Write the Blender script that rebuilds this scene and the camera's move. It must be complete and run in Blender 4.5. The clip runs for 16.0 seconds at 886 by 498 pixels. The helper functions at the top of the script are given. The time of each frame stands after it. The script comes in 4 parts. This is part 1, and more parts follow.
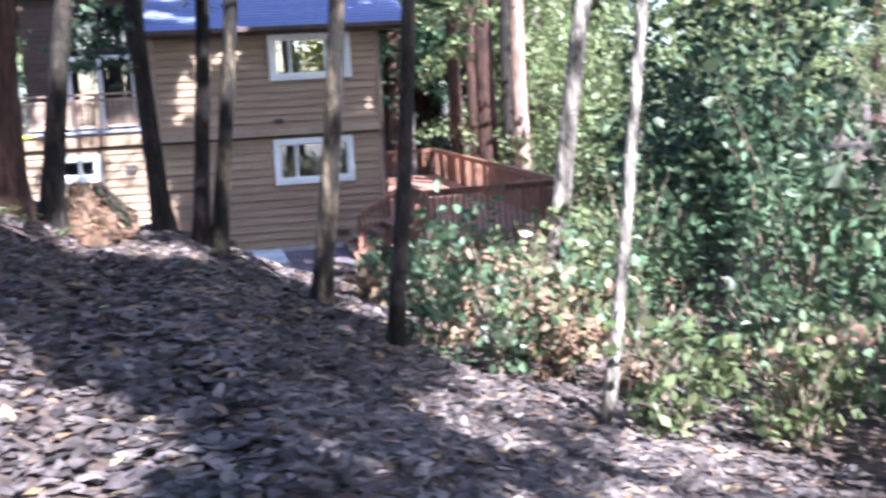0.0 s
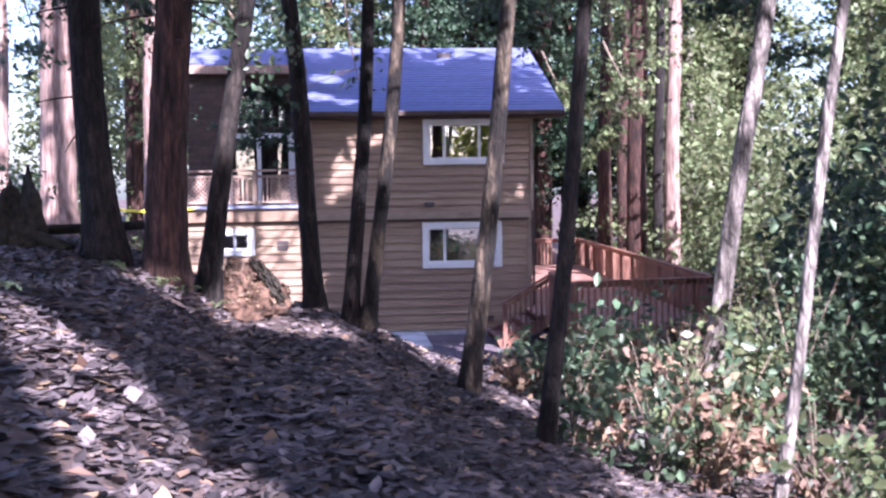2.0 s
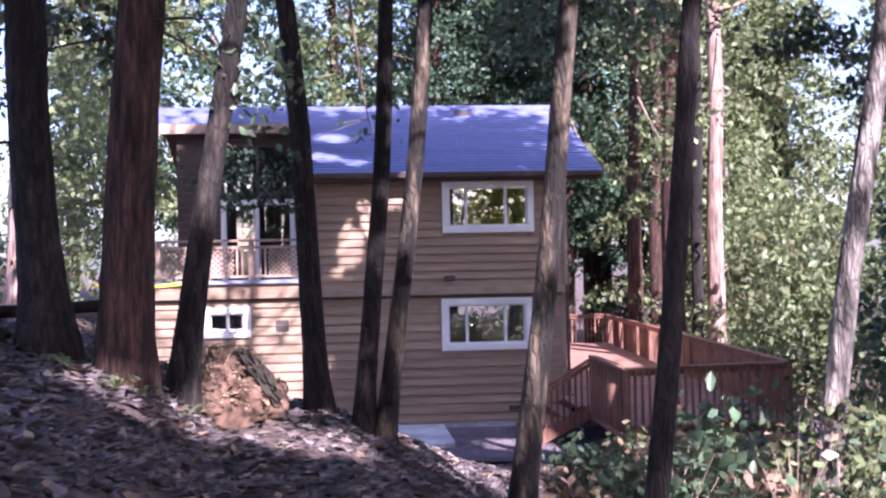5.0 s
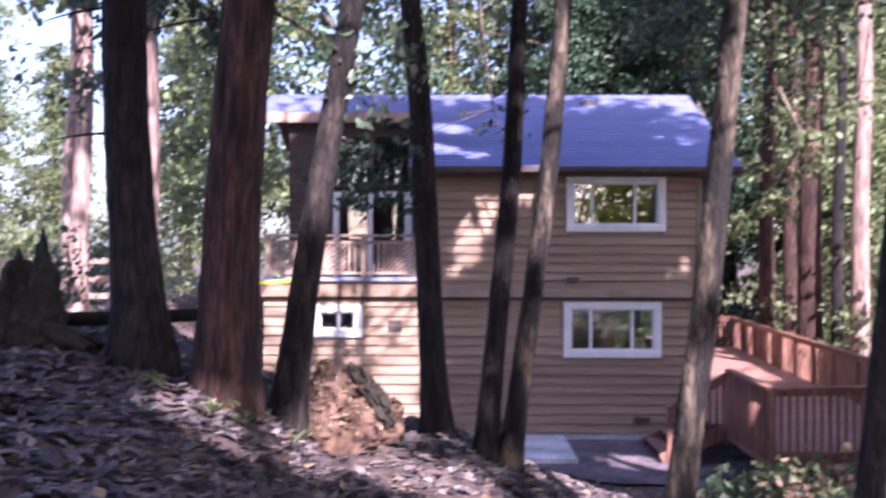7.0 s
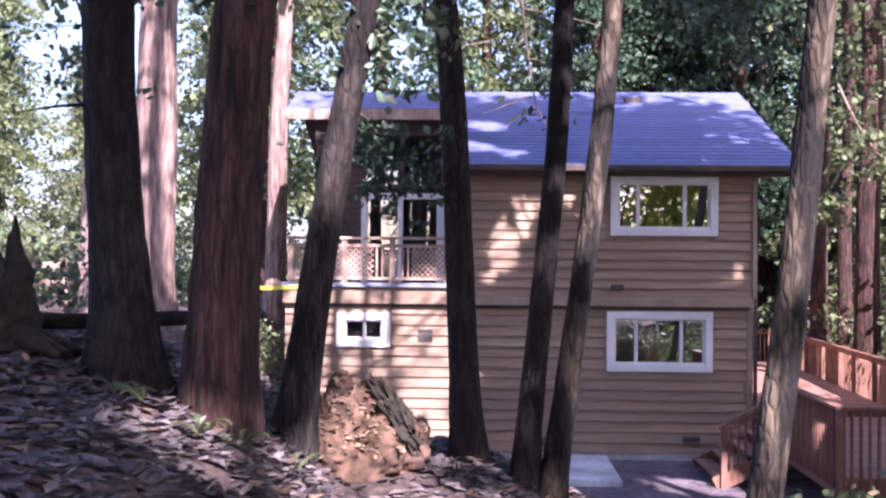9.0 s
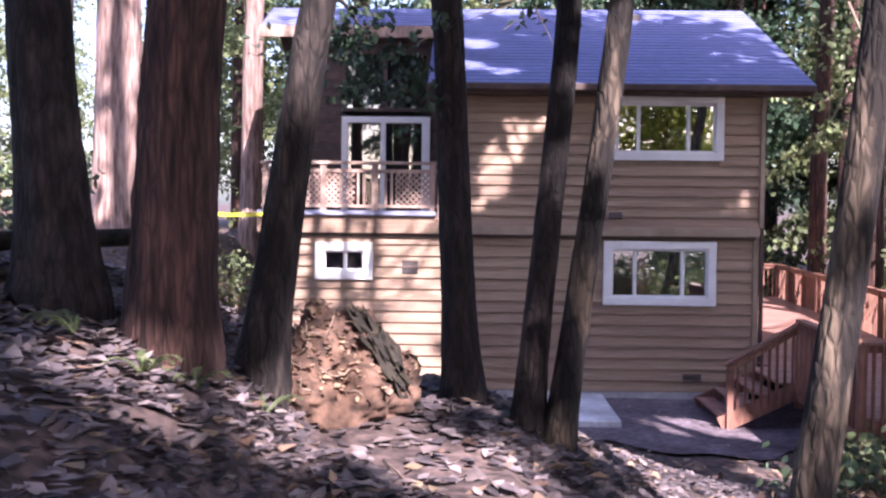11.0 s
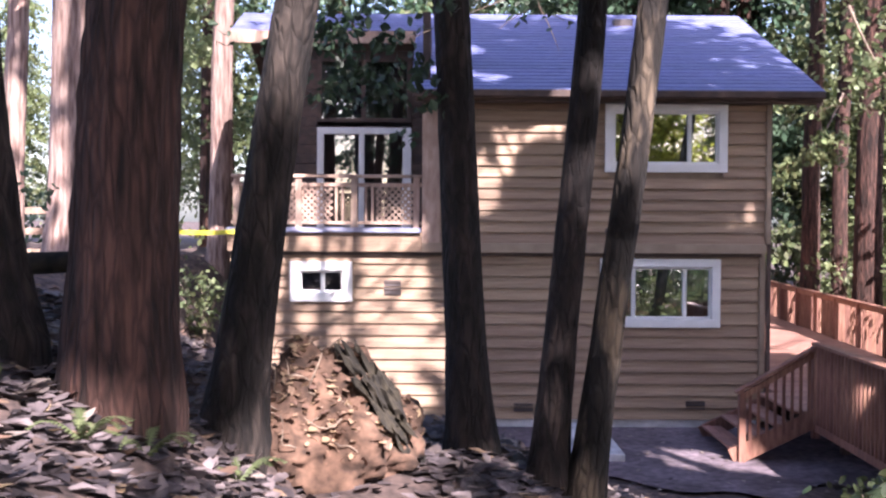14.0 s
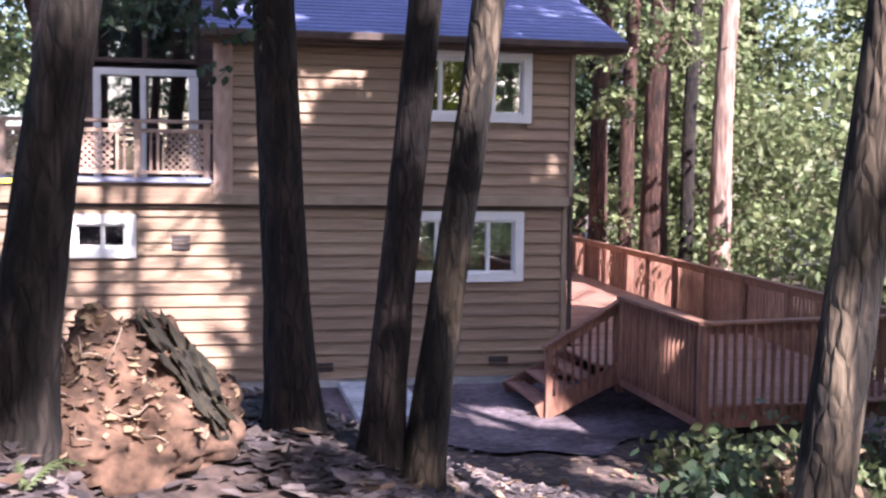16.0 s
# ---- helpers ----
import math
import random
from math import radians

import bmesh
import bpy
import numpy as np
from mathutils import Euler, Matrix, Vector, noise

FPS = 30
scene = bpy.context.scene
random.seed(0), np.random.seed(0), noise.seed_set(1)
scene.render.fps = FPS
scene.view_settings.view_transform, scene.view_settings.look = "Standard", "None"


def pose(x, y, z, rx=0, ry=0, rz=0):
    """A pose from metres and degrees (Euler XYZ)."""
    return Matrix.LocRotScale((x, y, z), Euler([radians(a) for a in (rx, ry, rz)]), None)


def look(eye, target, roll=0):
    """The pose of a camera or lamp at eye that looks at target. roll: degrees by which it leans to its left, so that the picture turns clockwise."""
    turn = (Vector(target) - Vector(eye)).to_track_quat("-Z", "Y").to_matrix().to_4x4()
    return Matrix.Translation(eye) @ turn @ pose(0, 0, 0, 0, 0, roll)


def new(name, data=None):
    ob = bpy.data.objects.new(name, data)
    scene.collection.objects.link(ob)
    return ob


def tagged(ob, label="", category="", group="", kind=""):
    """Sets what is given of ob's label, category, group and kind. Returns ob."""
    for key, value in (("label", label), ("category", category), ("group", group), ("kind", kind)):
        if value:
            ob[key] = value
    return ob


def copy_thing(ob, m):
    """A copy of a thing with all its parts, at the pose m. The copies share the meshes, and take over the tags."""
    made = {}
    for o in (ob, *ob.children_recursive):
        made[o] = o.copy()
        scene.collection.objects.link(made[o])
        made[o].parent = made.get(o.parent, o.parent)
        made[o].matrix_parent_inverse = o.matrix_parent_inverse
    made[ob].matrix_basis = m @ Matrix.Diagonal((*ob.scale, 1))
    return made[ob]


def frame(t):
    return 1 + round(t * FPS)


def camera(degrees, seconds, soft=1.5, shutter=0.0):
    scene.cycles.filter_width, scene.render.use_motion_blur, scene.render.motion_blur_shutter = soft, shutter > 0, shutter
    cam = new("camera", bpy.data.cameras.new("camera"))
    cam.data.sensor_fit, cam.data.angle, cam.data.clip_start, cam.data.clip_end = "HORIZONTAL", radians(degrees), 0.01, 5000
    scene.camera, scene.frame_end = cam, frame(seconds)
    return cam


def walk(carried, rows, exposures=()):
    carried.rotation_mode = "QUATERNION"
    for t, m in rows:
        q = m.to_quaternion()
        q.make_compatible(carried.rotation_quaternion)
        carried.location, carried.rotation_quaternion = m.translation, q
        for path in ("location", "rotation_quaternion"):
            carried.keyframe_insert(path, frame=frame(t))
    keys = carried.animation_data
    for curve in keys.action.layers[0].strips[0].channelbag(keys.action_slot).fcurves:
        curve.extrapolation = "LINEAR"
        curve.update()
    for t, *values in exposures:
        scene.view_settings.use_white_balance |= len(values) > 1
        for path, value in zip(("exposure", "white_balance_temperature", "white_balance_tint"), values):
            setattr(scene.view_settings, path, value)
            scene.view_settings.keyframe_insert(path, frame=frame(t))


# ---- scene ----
cam = camera(43.0, 16.0, soft=2.4, shutter=0.4)
PATH = [
    (0, (-1.735, -26.233, 3.16), (-1.322, -24.294, 2.9), -3.4),
    (0.5, (-1.838, -26.225, 3.158), (-1.612, -24.249, 2.95), -1.9),
    (1, (-1.863, -26.235, 3.169), (-1.659, -24.253, 3.003), -0.9),
    (1.5, (-1.889, -26.147, 3.181), (-1.686, -24.162, 3.05), -0.8),
    (2, (-1.892, -25.899, 3.184), (-1.71, -23.91, 3.085), -0.9),
    (2.5, (-1.897, -25.325, 3.178), (-1.82, -23.328, 3.101), -0.8),
    (3, (-1.91, -24.539, 3.176), (-1.799, -22.542, 3.193), -1.4),
    (3.5, (-1.925, -23.884, 3.132), (-1.726, -21.894, 3.173), -1.3),
    (4, (-1.926, -23.392, 3.104), (-1.749, -21.4, 3.12), -1.6),
    (6.5, (-2.077, -21.837, 3.349), (-1.936, -19.843, 3.41), 0.7),
    (7, (-2.108, -21.387, 3.382), (-2.125, -19.387, 3.394), 0.1),
    (7.5, (-2.112, -20.973, 3.342), (-2.253, -18.979, 3.275), 0.6),
    (8, (-2.105, -20.659, 3.311), (-2.192, -18.661, 3.332), 0.5),
    (8.5, (-2.098, -20.302, 3.289), (-2.182, -18.304, 3.335), 0.5),
    (11, (-2.244, -18.633, 3.067), (-2.288, -16.635, 2.99), 0.6),
    (11.5, (-2.253, -18.35, 3.059), (-2.398, -16.356, 2.995), 0.5),
    (12, (-2.337, -18.18, 3.058), (-2.559, -16.193, 3.0), 0.4),
    (12.5, (-2.415, -17.942, 3.062), (-2.512, -15.945, 3.004), 0.3),
    (13, (-2.477, -17.666, 3.07), (-2.433, -15.668, 3.003), 0.4),
    (13.5, (-2.475, -17.491, 3.066), (-2.454, -15.492, 3.007), 0.3),
    (14, (-2.495, -17.334, 3.064), (-2.487, -15.334, 3.016), 0.3),
    (14.5, (-2.605, -17.251, 3.065), (-2.443, -15.259, 2.98), 0.4),
    (15, (-2.635, -17.018, 3.054), (-2.372, -15.038, 2.94), 0.8),
    (15.5, (-2.637, -16.745, 3.054), (-2.328, -14.773, 2.933), 0.8),
    (16, (-2.723, -16.458, 3.052), (-2.326, -14.502, 2.921), 0.7),
]
walk(cam, [(t, look(eye, target, roll)) for t, eye, target, roll in PATH], exposures=[(0, 2.45, 5450, 16), (1, 2.13, 5450, 29), (3.5, 1.97, 5600, 39), (7.5, 1.93, 5750, 42), (11, 1.98, 5950, 38), (13, 2.03, 6150, 33), (16, 2.03, 6000, 30)])

# ---- light ----
SUN = Vector((0.262, -0.72, 0.643)).normalized()
world = bpy.data.worlds.new("world")
scene.world = world
world.use_nodes = True
wn, wl = world.node_tree.nodes, world.node_tree.links
sky = wn.new("ShaderNodeTexSky")
sky.sky_type = "NISHITA"
sky.sun_disc = False
sky.sun_elevation = math.asin(SUN.z)
sky.sun_rotation = math.atan2(SUN.x, SUN.y)
sky.dust_density = 2.0
wl.new(sky.outputs[0], wn["Background"].inputs[0])
wn["Background"].inputs[1].default_value = 0.1
sun = new("sun", bpy.data.lights.new("sun", "SUN"))
sun.data.energy, sun.data.angle, sun.data.color = 5.0, radians(0.6), (1.0, 0.93, 0.82)
sun.matrix_world = look((0, 0, 60), Vector((0, 0, 60)) - SUN)

rng = np.random.default_rng(7)


# ---- materials ----
def mat(name, c1, c2, scale=6.0, rough=0.8, bump=0.4, stretch=(1, 1, 1), vary=0.0, per="object", large=0.35, metal=0.0,
        coat=0.0, translucent=0.0, bump_scale=None, mid=(0.35, 0.68), crack=0.0):
    m = bpy.data.materials.new(name)
    m.use_nodes = True
    n, l = m.node_tree.nodes, m.node_tree.links
    b = n["Principled BSDF"]
    tc, mp = n.new("ShaderNodeTexCoord"), n.new("ShaderNodeMapping")
    mp.inputs["Scale"].default_value = stretch
    l.new(tc.outputs["Object"], mp.inputs["Vector"])
    vec = mp.outputs[0]
    if per == "object":
        oi, add = n.new("ShaderNodeObjectInfo"), n.new("ShaderNodeVectorMath")
        mul = n.new("ShaderNodeMath")
        mul.operation = "MULTIPLY"
        mul.inputs[1].default_value = 40.0
        l.new(oi.outputs["Random"], mul.inputs[0])
        l.new(vec, add.inputs[0])
        l.new(mul.outputs[0], add.inputs[1])
        vec, rnd = add.outputs[0], oi.outputs["Random"]
    else:
        rnd = n.new("ShaderNodeNewGeometry").outputs["Random Per Island"]
    fine, big = n.new("ShaderNodeTexNoise"), n.new("ShaderNodeTexNoise")
    for node, s, d in ((fine, scale, 6.0), (big, scale * 0.14, 3.0)):
        node.inputs["Scale"].default_value, node.inputs["Detail"].default_value = s, d
        l.new(vec, node.inputs["Vector"])
    ramp = n.new("ShaderNodeValToRGB")
    ramp.color_ramp.elements[0].position, ramp.color_ramp.elements[1].position = mid
    ramp.color_ramp.elements[0].color, ramp.color_ramp.elements[1].color = (*c1, 1), (*c2, 1)
    l.new(fine.outputs[0], ramp.inputs[0])
    hsv = n.new("ShaderNodeHueSaturation")
    val = n.new("ShaderNodeMapRange")
    val.inputs["From Min"].default_value, val.inputs["From Max"].default_value = 0.3, 0.7
    val.inputs["To Min"].default_value, val.inputs["To Max"].default_value = 1 - large, 1 + large
    l.new(big.outputs[0], val.inputs["Value"])
    l.new(ramp.outputs[0], hsv.inputs["Color"])
    if vary:
        vr, mm = n.new("ShaderNodeMapRange"), n.new("ShaderNodeMath")
        vr.inputs["To Min"].default_value, vr.inputs["To Max"].default_value = 1 - vary, 1 + vary
        l.new(rnd, vr.inputs["Value"])
        mm.operation = "MULTIPLY"
        l.new(vr.outputs[0], mm.inputs[0])
        l.new(val.outputs[0], mm.inputs[1])
        l.new(mm.outputs[0], hsv.inputs["Value"])
        hr = n.new("ShaderNodeMapRange")
        hr.inputs["To Min"].default_value, hr.inputs["To Max"].default_value = 0.5 - 0.05 * vary, 0.5 + 0.05 * vary
        l.new(rnd, hr.inputs["Value"])
        l.new(hr.outputs[0], hsv.inputs["Hue"])
    else:
        l.new(val.outputs[0], hsv.inputs["Value"])
    plates = None
    if crack:       # bark broken into plates by dark furrows
        warp, mix = n.new("ShaderNodeTexNoise"), n.new("ShaderNodeVectorMath")
        warp.inputs["Scale"].default_value = crack * 0.6
        mix.operation = "MULTIPLY_ADD"
        mix.inputs[1].default_value = (1.3 / crack, 1.3 / crack, 1.3 / crack)
        l.new(vec, warp.inputs["Vector"])
        l.new(warp.outputs["Color"], mix.inputs[0])
        l.new(vec, mix.inputs[2])
        vor, plates, dark = n.new("ShaderNodeTexVoronoi"), n.new("ShaderNodeMapRange"), n.new("ShaderNodeMath")
        vor.feature = "DISTANCE_TO_EDGE"
        vor.inputs["Scale"].default_value = crack
        l.new(mix.outputs[0], vor.inputs["Vector"])
        l.new(vor.outputs["Distance"], plates.inputs["Value"])
        plates.inputs["From Max"].default_value = 0.22
        plates.inputs["To Min"].default_value = 0.5
        dark.operation = "MULTIPLY"
        l.new(val.outputs[0], dark.inputs[0])
        l.new(plates.outputs[0], dark.inputs[1])
        l.new(dark.outputs[0], hsv.inputs["Value"])
    l.new(hsv.outputs[0], b.inputs["Base Color"])
    b.inputs["Roughness"].default_value, b.inputs["Metallic"].default_value = rough, metal
    b.inputs["Coat Weight"].default_value = coat
    if bump:
        bp = n.new("ShaderNodeBump")
        bp.inputs["Strength"].default_value, bp.inputs["Distance"].default_value = bump, 0.02
        src = fine
        if bump_scale:
            src = n.new("ShaderNodeTexNoise")
            src.inputs["Scale"].default_value, src.inputs["Detail"].default_value = bump_scale, 8.0
            l.new(vec, src.inputs["Vector"])
        if plates:
            relief = n.new("ShaderNodeMath")
            relief.operation = "ADD"
            l.new(src.outputs[0], relief.inputs[0])
            l.new(plates.outputs[0], relief.inputs[1])
            l.new(relief.outputs[0], bp.inputs["Height"])
        else:
            l.new(src.outputs[0], bp.inputs["Height"])
        l.new(bp.outputs[0], b.inputs["Normal"])
    if translucent:
        tr, mix = n.new("ShaderNodeBsdfTranslucent"), n.new("ShaderNodeMixShader")
        l.new(hsv.outputs[0], tr.inputs["Color"])
        mix.inputs[0].default_value = translucent
        l.new(b.outputs[0], mix.inputs[1])
        l.new(tr.outputs[0], mix.inputs[2])
        l.new(mix.outputs[0], n["Material Output"].inputs["Surface"])
    return m


def glass_mat(name, gloss):
    m = bpy.data.materials.new(name)
    m.use_nodes = True
    n, l = m.node_tree.nodes, m.node_tree.links
    gl, tr, mix = n.new("ShaderNodeBsdfGlossy"), n.new("ShaderNodeBsdfTransparent"), n.new("ShaderNodeMixShader")
    gl.inputs["Roughness"].default_value = 0.01
    tr.inputs["Color"].default_value = (0.85, 0.9, 0.9, 1)
    mix.inputs[0].default_value = gloss
    l.new(tr.outputs[0], mix.inputs[1])
    l.new(gl.outputs[0], mix.inputs[2])
    l.new(mix.outputs[0], n["Material Output"].inputs["Surface"])
    return m


M_SOIL = mat("soil", (0.035, 0.025, 0.023), (0.15, 0.105, 0.09), 9, 0.95, 0.9, per="island", large=0.4)
M_LITTER = mat("dead_leaves", (0.048, 0.040, 0.043), (0.19, 0.158, 0.162), 5, 0.65, 0.2, vary=0.75, per="island", translucent=0.1)
M_LEAFPALE = mat("pale_dead_leaves", (0.10, 0.082, 0.078), (0.27, 0.22, 0.20), 5, 0.55, 0.2, vary=0.5, per="island", translucent=0.1)
M_DRIVE = mat("asphalt", (0.085, 0.068, 0.08), (0.20, 0.16, 0.18), 9, 0.9, 0.5, per="island", large=0.45, bump_scale=60)
M_SLAB = mat("concrete", (0.50, 0.52, 0.54), (0.66, 0.67, 0.68), 10, 0.85, 0.2)
M_SIDING = mat("tan_siding", (0.26, 0.175, 0.115), (0.345, 0.245, 0.165), 3.5, 0.7, 0.25, (0.5, 4, 9), vary=0.10, large=0.14)
M_TRIM = mat("tan_trim", (0.25, 0.185, 0.13), (0.33, 0.25, 0.18), 4, 0.7, 0.2, (1, 1, 1), vary=0.05, large=0.12)
# real dark trim, also used as shade colour under the band and in the recess
M_DARKTRIM_SHADE = mat("dark_brown_trim_and_shade", (0.05, 0.034, 0.028), (0.095, 0.06, 0.045), 6, 0.7, 0.2)
M_WHITE = mat("white_vinyl", (0.72, 0.72, 0.70), (0.82, 0.82, 0.80), 4, 0.4, 0.05, large=0.06)
# the sky's blue sheen on the roof is put into its colour
M_ROOF = mat("sky_tinted_roofing", (0.115, 0.135, 0.29), (0.16, 0.185, 0.36), 30, 0.6, 0.5, (1, 1, 1), vary=0.10, large=0.14)
M_FLASH = mat("grey_blue_flashing", (0.30, 0.34, 0.48), (0.42, 0.46, 0.58), 5, 0.35, 0.1, metal=0.3)
M_DECK = mat("redwood_stain", (0.19, 0.088, 0.06), (0.33, 0.17, 0.118), 4, 0.62, 0.25, (6, 6, 1.0), vary=0.16, large=0.2)
M_DECKB = mat("redwood_boards", (0.24, 0.125, 0.095), (0.37, 0.20, 0.155), 4, 0.65, 0.25, (1, 6, 6), vary=0.14, large=0.2)
M_BALC = mat("weathered_railing", (0.30, 0.20, 0.15), (0.42, 0.31, 0.24), 5, 0.75, 0.2, (3, 3, 1), vary=0.12)
M_GLASS = glass_mat("window_glass", 0.34)
# dimness of the unlit rooms is put into this dark grey
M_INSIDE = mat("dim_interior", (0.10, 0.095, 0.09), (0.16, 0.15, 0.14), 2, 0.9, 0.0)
M_VENT = mat("vent_metal", (0.06, 0.05, 0.05), (0.10, 0.08, 0.075), 9, 0.6, 0.1)
BARK = dict(stretch=(2.3, 2.3, 0.62), bump=1.0, large=0.65, crack=8.0)
M_BARK_DARK = mat("dark_bark", (0.008, 0.006, 0.006), (0.044, 0.032, 0.027), 6, 0.95, mid=(0.42, 0.72), **BARK)
M_BARK_RED = mat("redwood_bark", (0.018, 0.009, 0.007), (0.135, 0.066, 0.05), 4.5, 0.93, mid=(0.36, 0.7), stretch=(3.2, 3.2, 0.45), bump=1.0, large=0.55, crack=7.0)
M_BARK_TAN = mat("tanoak_bark", (0.013, 0.010, 0.008), (0.15, 0.115, 0.08), 2.4, 0.93, mid=(0.5, 0.63), **BARK)
M_BARK_PALE = mat("pale_bark", (0.05, 0.042, 0.038), (0.42, 0.37, 0.33), 3.5, 0.9, mid=(0.38, 0.6), **BARK)
# paler copy of the redwood bark, with sunlight put into its colour
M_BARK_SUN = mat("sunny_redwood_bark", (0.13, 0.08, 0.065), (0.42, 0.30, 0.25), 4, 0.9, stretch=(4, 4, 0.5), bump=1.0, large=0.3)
M_LEAF_GOLD = mat("yellow_leaves", (0.22, 0.26, 0.04), (0.42, 0.44, 0.09), 3, 0.5, 0.0, vary=0.4, per="island", translucent=0.45)
M_LEAF = mat("broad_leaves", (0.065, 0.11, 0.062), (0.15, 0.21, 0.12), 3, 0.38, 0.0, vary=0.5, per="island", translucent=0.35)
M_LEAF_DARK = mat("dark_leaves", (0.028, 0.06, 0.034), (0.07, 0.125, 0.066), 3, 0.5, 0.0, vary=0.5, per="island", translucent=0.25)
# paler leaf copy that carries sunlight in its colour
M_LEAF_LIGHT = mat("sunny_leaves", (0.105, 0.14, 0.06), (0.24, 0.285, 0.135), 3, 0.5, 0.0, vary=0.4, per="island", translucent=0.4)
M_DRY = mat("dry_leaves", (0.20, 0.13, 0.085), (0.36, 0.25, 0.17), 3, 0.7, 0.0, vary=0.45, per="island", translucent=0.2)
M_BARK_LEAN = mat("brown_tanoak_bark", (0.009, 0.007, 0.006), (0.07, 0.054, 0.044), 5, 0.92, mid=(0.42, 0.7), **BARK)
M_TWIG = mat("twigs", (0.14, 0.105, 0.08), (0.34, 0.27, 0.20), 9, 0.85, 0.3)
M_MOSS = mat("moss", (0.010, 0.009, 0.007), (0.042, 0.035, 0.022), 12, 0.95, 0.6, per="island")
M_ROOT = mat("root_earth", (0.035, 0.021, 0.014), (0.17, 0.10, 0.066), 9, 0.95, 0.9, per="island")
M_TAPE = mat("yellow_tape", (0.75, 0.68, 0.05), (0.85, 0.78, 0.1), 4, 0.5, 0.0)


# ---- mesh helpers ----
def mesh_ob(name, bm, material, parent=None, label=""):
    me = bpy.data.meshes.new(name)
    bm.to_mesh(me)
    bm.free()
    me.materials.append(material)
    ob = new(name, me)
    if parent:
        ob.parent = parent
    if label:
        ob["label"] = label
    return ob


part = mesh_ob


def data_ob(name, verts, faces, material, parent=None, smooth=False):
    me = bpy.data.meshes.new(name)
    me.from_pydata(verts if isinstance(verts, list) else verts.tolist(), [], faces if isinstance(faces, list) else faces.tolist())
    me.materials.append(material)
    if smooth:
        me.shade_smooth()
    ob = new(name, me)
    if parent:
        ob.parent = parent
    return ob


def box(bm, x0, x1, y0, y1, z0, z1, bevel=0.0, m=None):
    r = bmesh.ops.create_cube(bm, size=1)
    vs = r["verts"]
    bmesh.ops.scale(bm, vec=(x1 - x0, y1 - y0, z1 - z0), verts=vs)
    bmesh.ops.translate(bm, vec=((x0 + x1) / 2, (y0 + y1) / 2, (z0 + z1) / 2), verts=vs)
    if bevel:
        es = list({e for v in vs for e in v.link_edges})
        vs = list({v for f in bmesh.ops.bevel(bm, geom=es, offset=bevel, segments=1, affect="EDGES")["faces"] for v in f.verts} | {v for v in vs if v.is_valid})
    if m is not None:
        bmesh.ops.transform(bm, matrix=m, verts=vs)


def box_part(name, dims, material, parent, label="", bevel=0.004, m=None):
    bm = bmesh.new()
    box(bm, *dims, bevel=bevel, m=m)
    return part(name, bm, material, parent, label)


def beam(name, a, b, w, h, material, parent, label=""):
    """A squared timber from a to b, w wide and h high."""
    a, b = Vector(a), Vector(b)
    d = b - a
    rot = d.to_track_quat("X", "Z").to_matrix().to_4x4()
    bm = bmesh.new()
    box(bm, 0, d.length, -w / 2, w / 2, -h / 2, h / 2, bevel=min(w, h) * 0.1)
    bm.transform(Matrix.Translation(a) @ rot)
    return part(name, bm, material, parent, label)


def tube_mesh(points, radii, sides=8, rough=0.0, seed=0, ridges=0, caps=True):
    """Verts and faces of a tapered tube along points."""
    g = np.random.default_rng(seed)
    pts = np.array(points, float)
    n = len(pts)
    tang = np.gradient(pts, axis=0)
    tang /= np.linalg.norm(tang, axis=1)[:, None] + 1e-9
    ref = np.array([0.0, 1.0, 0.0]) if abs(tang[0, 2]) > 0.7 else np.array([0.0, 0.0, 1.0])
    side = np.cross(tang, ref)
    side /= np.linalg.norm(side, axis=1)[:, None] + 1e-9
    up = np.cross(side, tang)
    ang = np.linspace(0, 2 * np.pi, sides, endpoint=False)
    phase = g.uniform(0, 6.28, 4)
    verts = []
    for i in range(n):
        s = i / max(n - 1, 1)
        r = radii[i] * np.ones(sides)
        if rough:
            r = r * (1 + rough * 0.5 * np.sin(2 * ang + phase[0] + 3 * s) + rough * 0.4 * np.sin(3 * ang + phase[1] - 5 * s) + g.normal(0, rough * 0.35, sides))
        if ridges:
            zz = pts[i, 2]
            r = r * (1 + 0.030 * np.sin(ridges * ang + phase[2] + 1.6 * np.sin(1.9 * zz + phase[3])) + 0.024 * np.sin((ridges + 4) * ang - phase[1] + 2.1 * np.sin(3.3 * zz)) * np.sin(5.1 * zz + 3 * ang)
                     + 0.03 * np.sin(2 * ang + 1.1 * zz + phase[0]))
        verts.append(pts[i] + np.cos(ang)[:, None] * side[i] * r[:, None] + np.sin(ang)[:, None] * up[i] * r[:, None])
    verts = np.concatenate(verts)
    i, j = np.meshgrid(np.arange(n - 1), np.arange(sides), indexing="ij")
    k = (j + 1) % sides
    quads = np.stack([i * sides + j, i * sides + k, (i + 1) * sides + k, (i + 1) * sides + j], -1).reshape(-1, 4)
    faces = quads.tolist()
    if caps:
        faces += [list(range(sides))[::-1], list(range((n - 1) * sides, n * sides))]
    return verts, faces


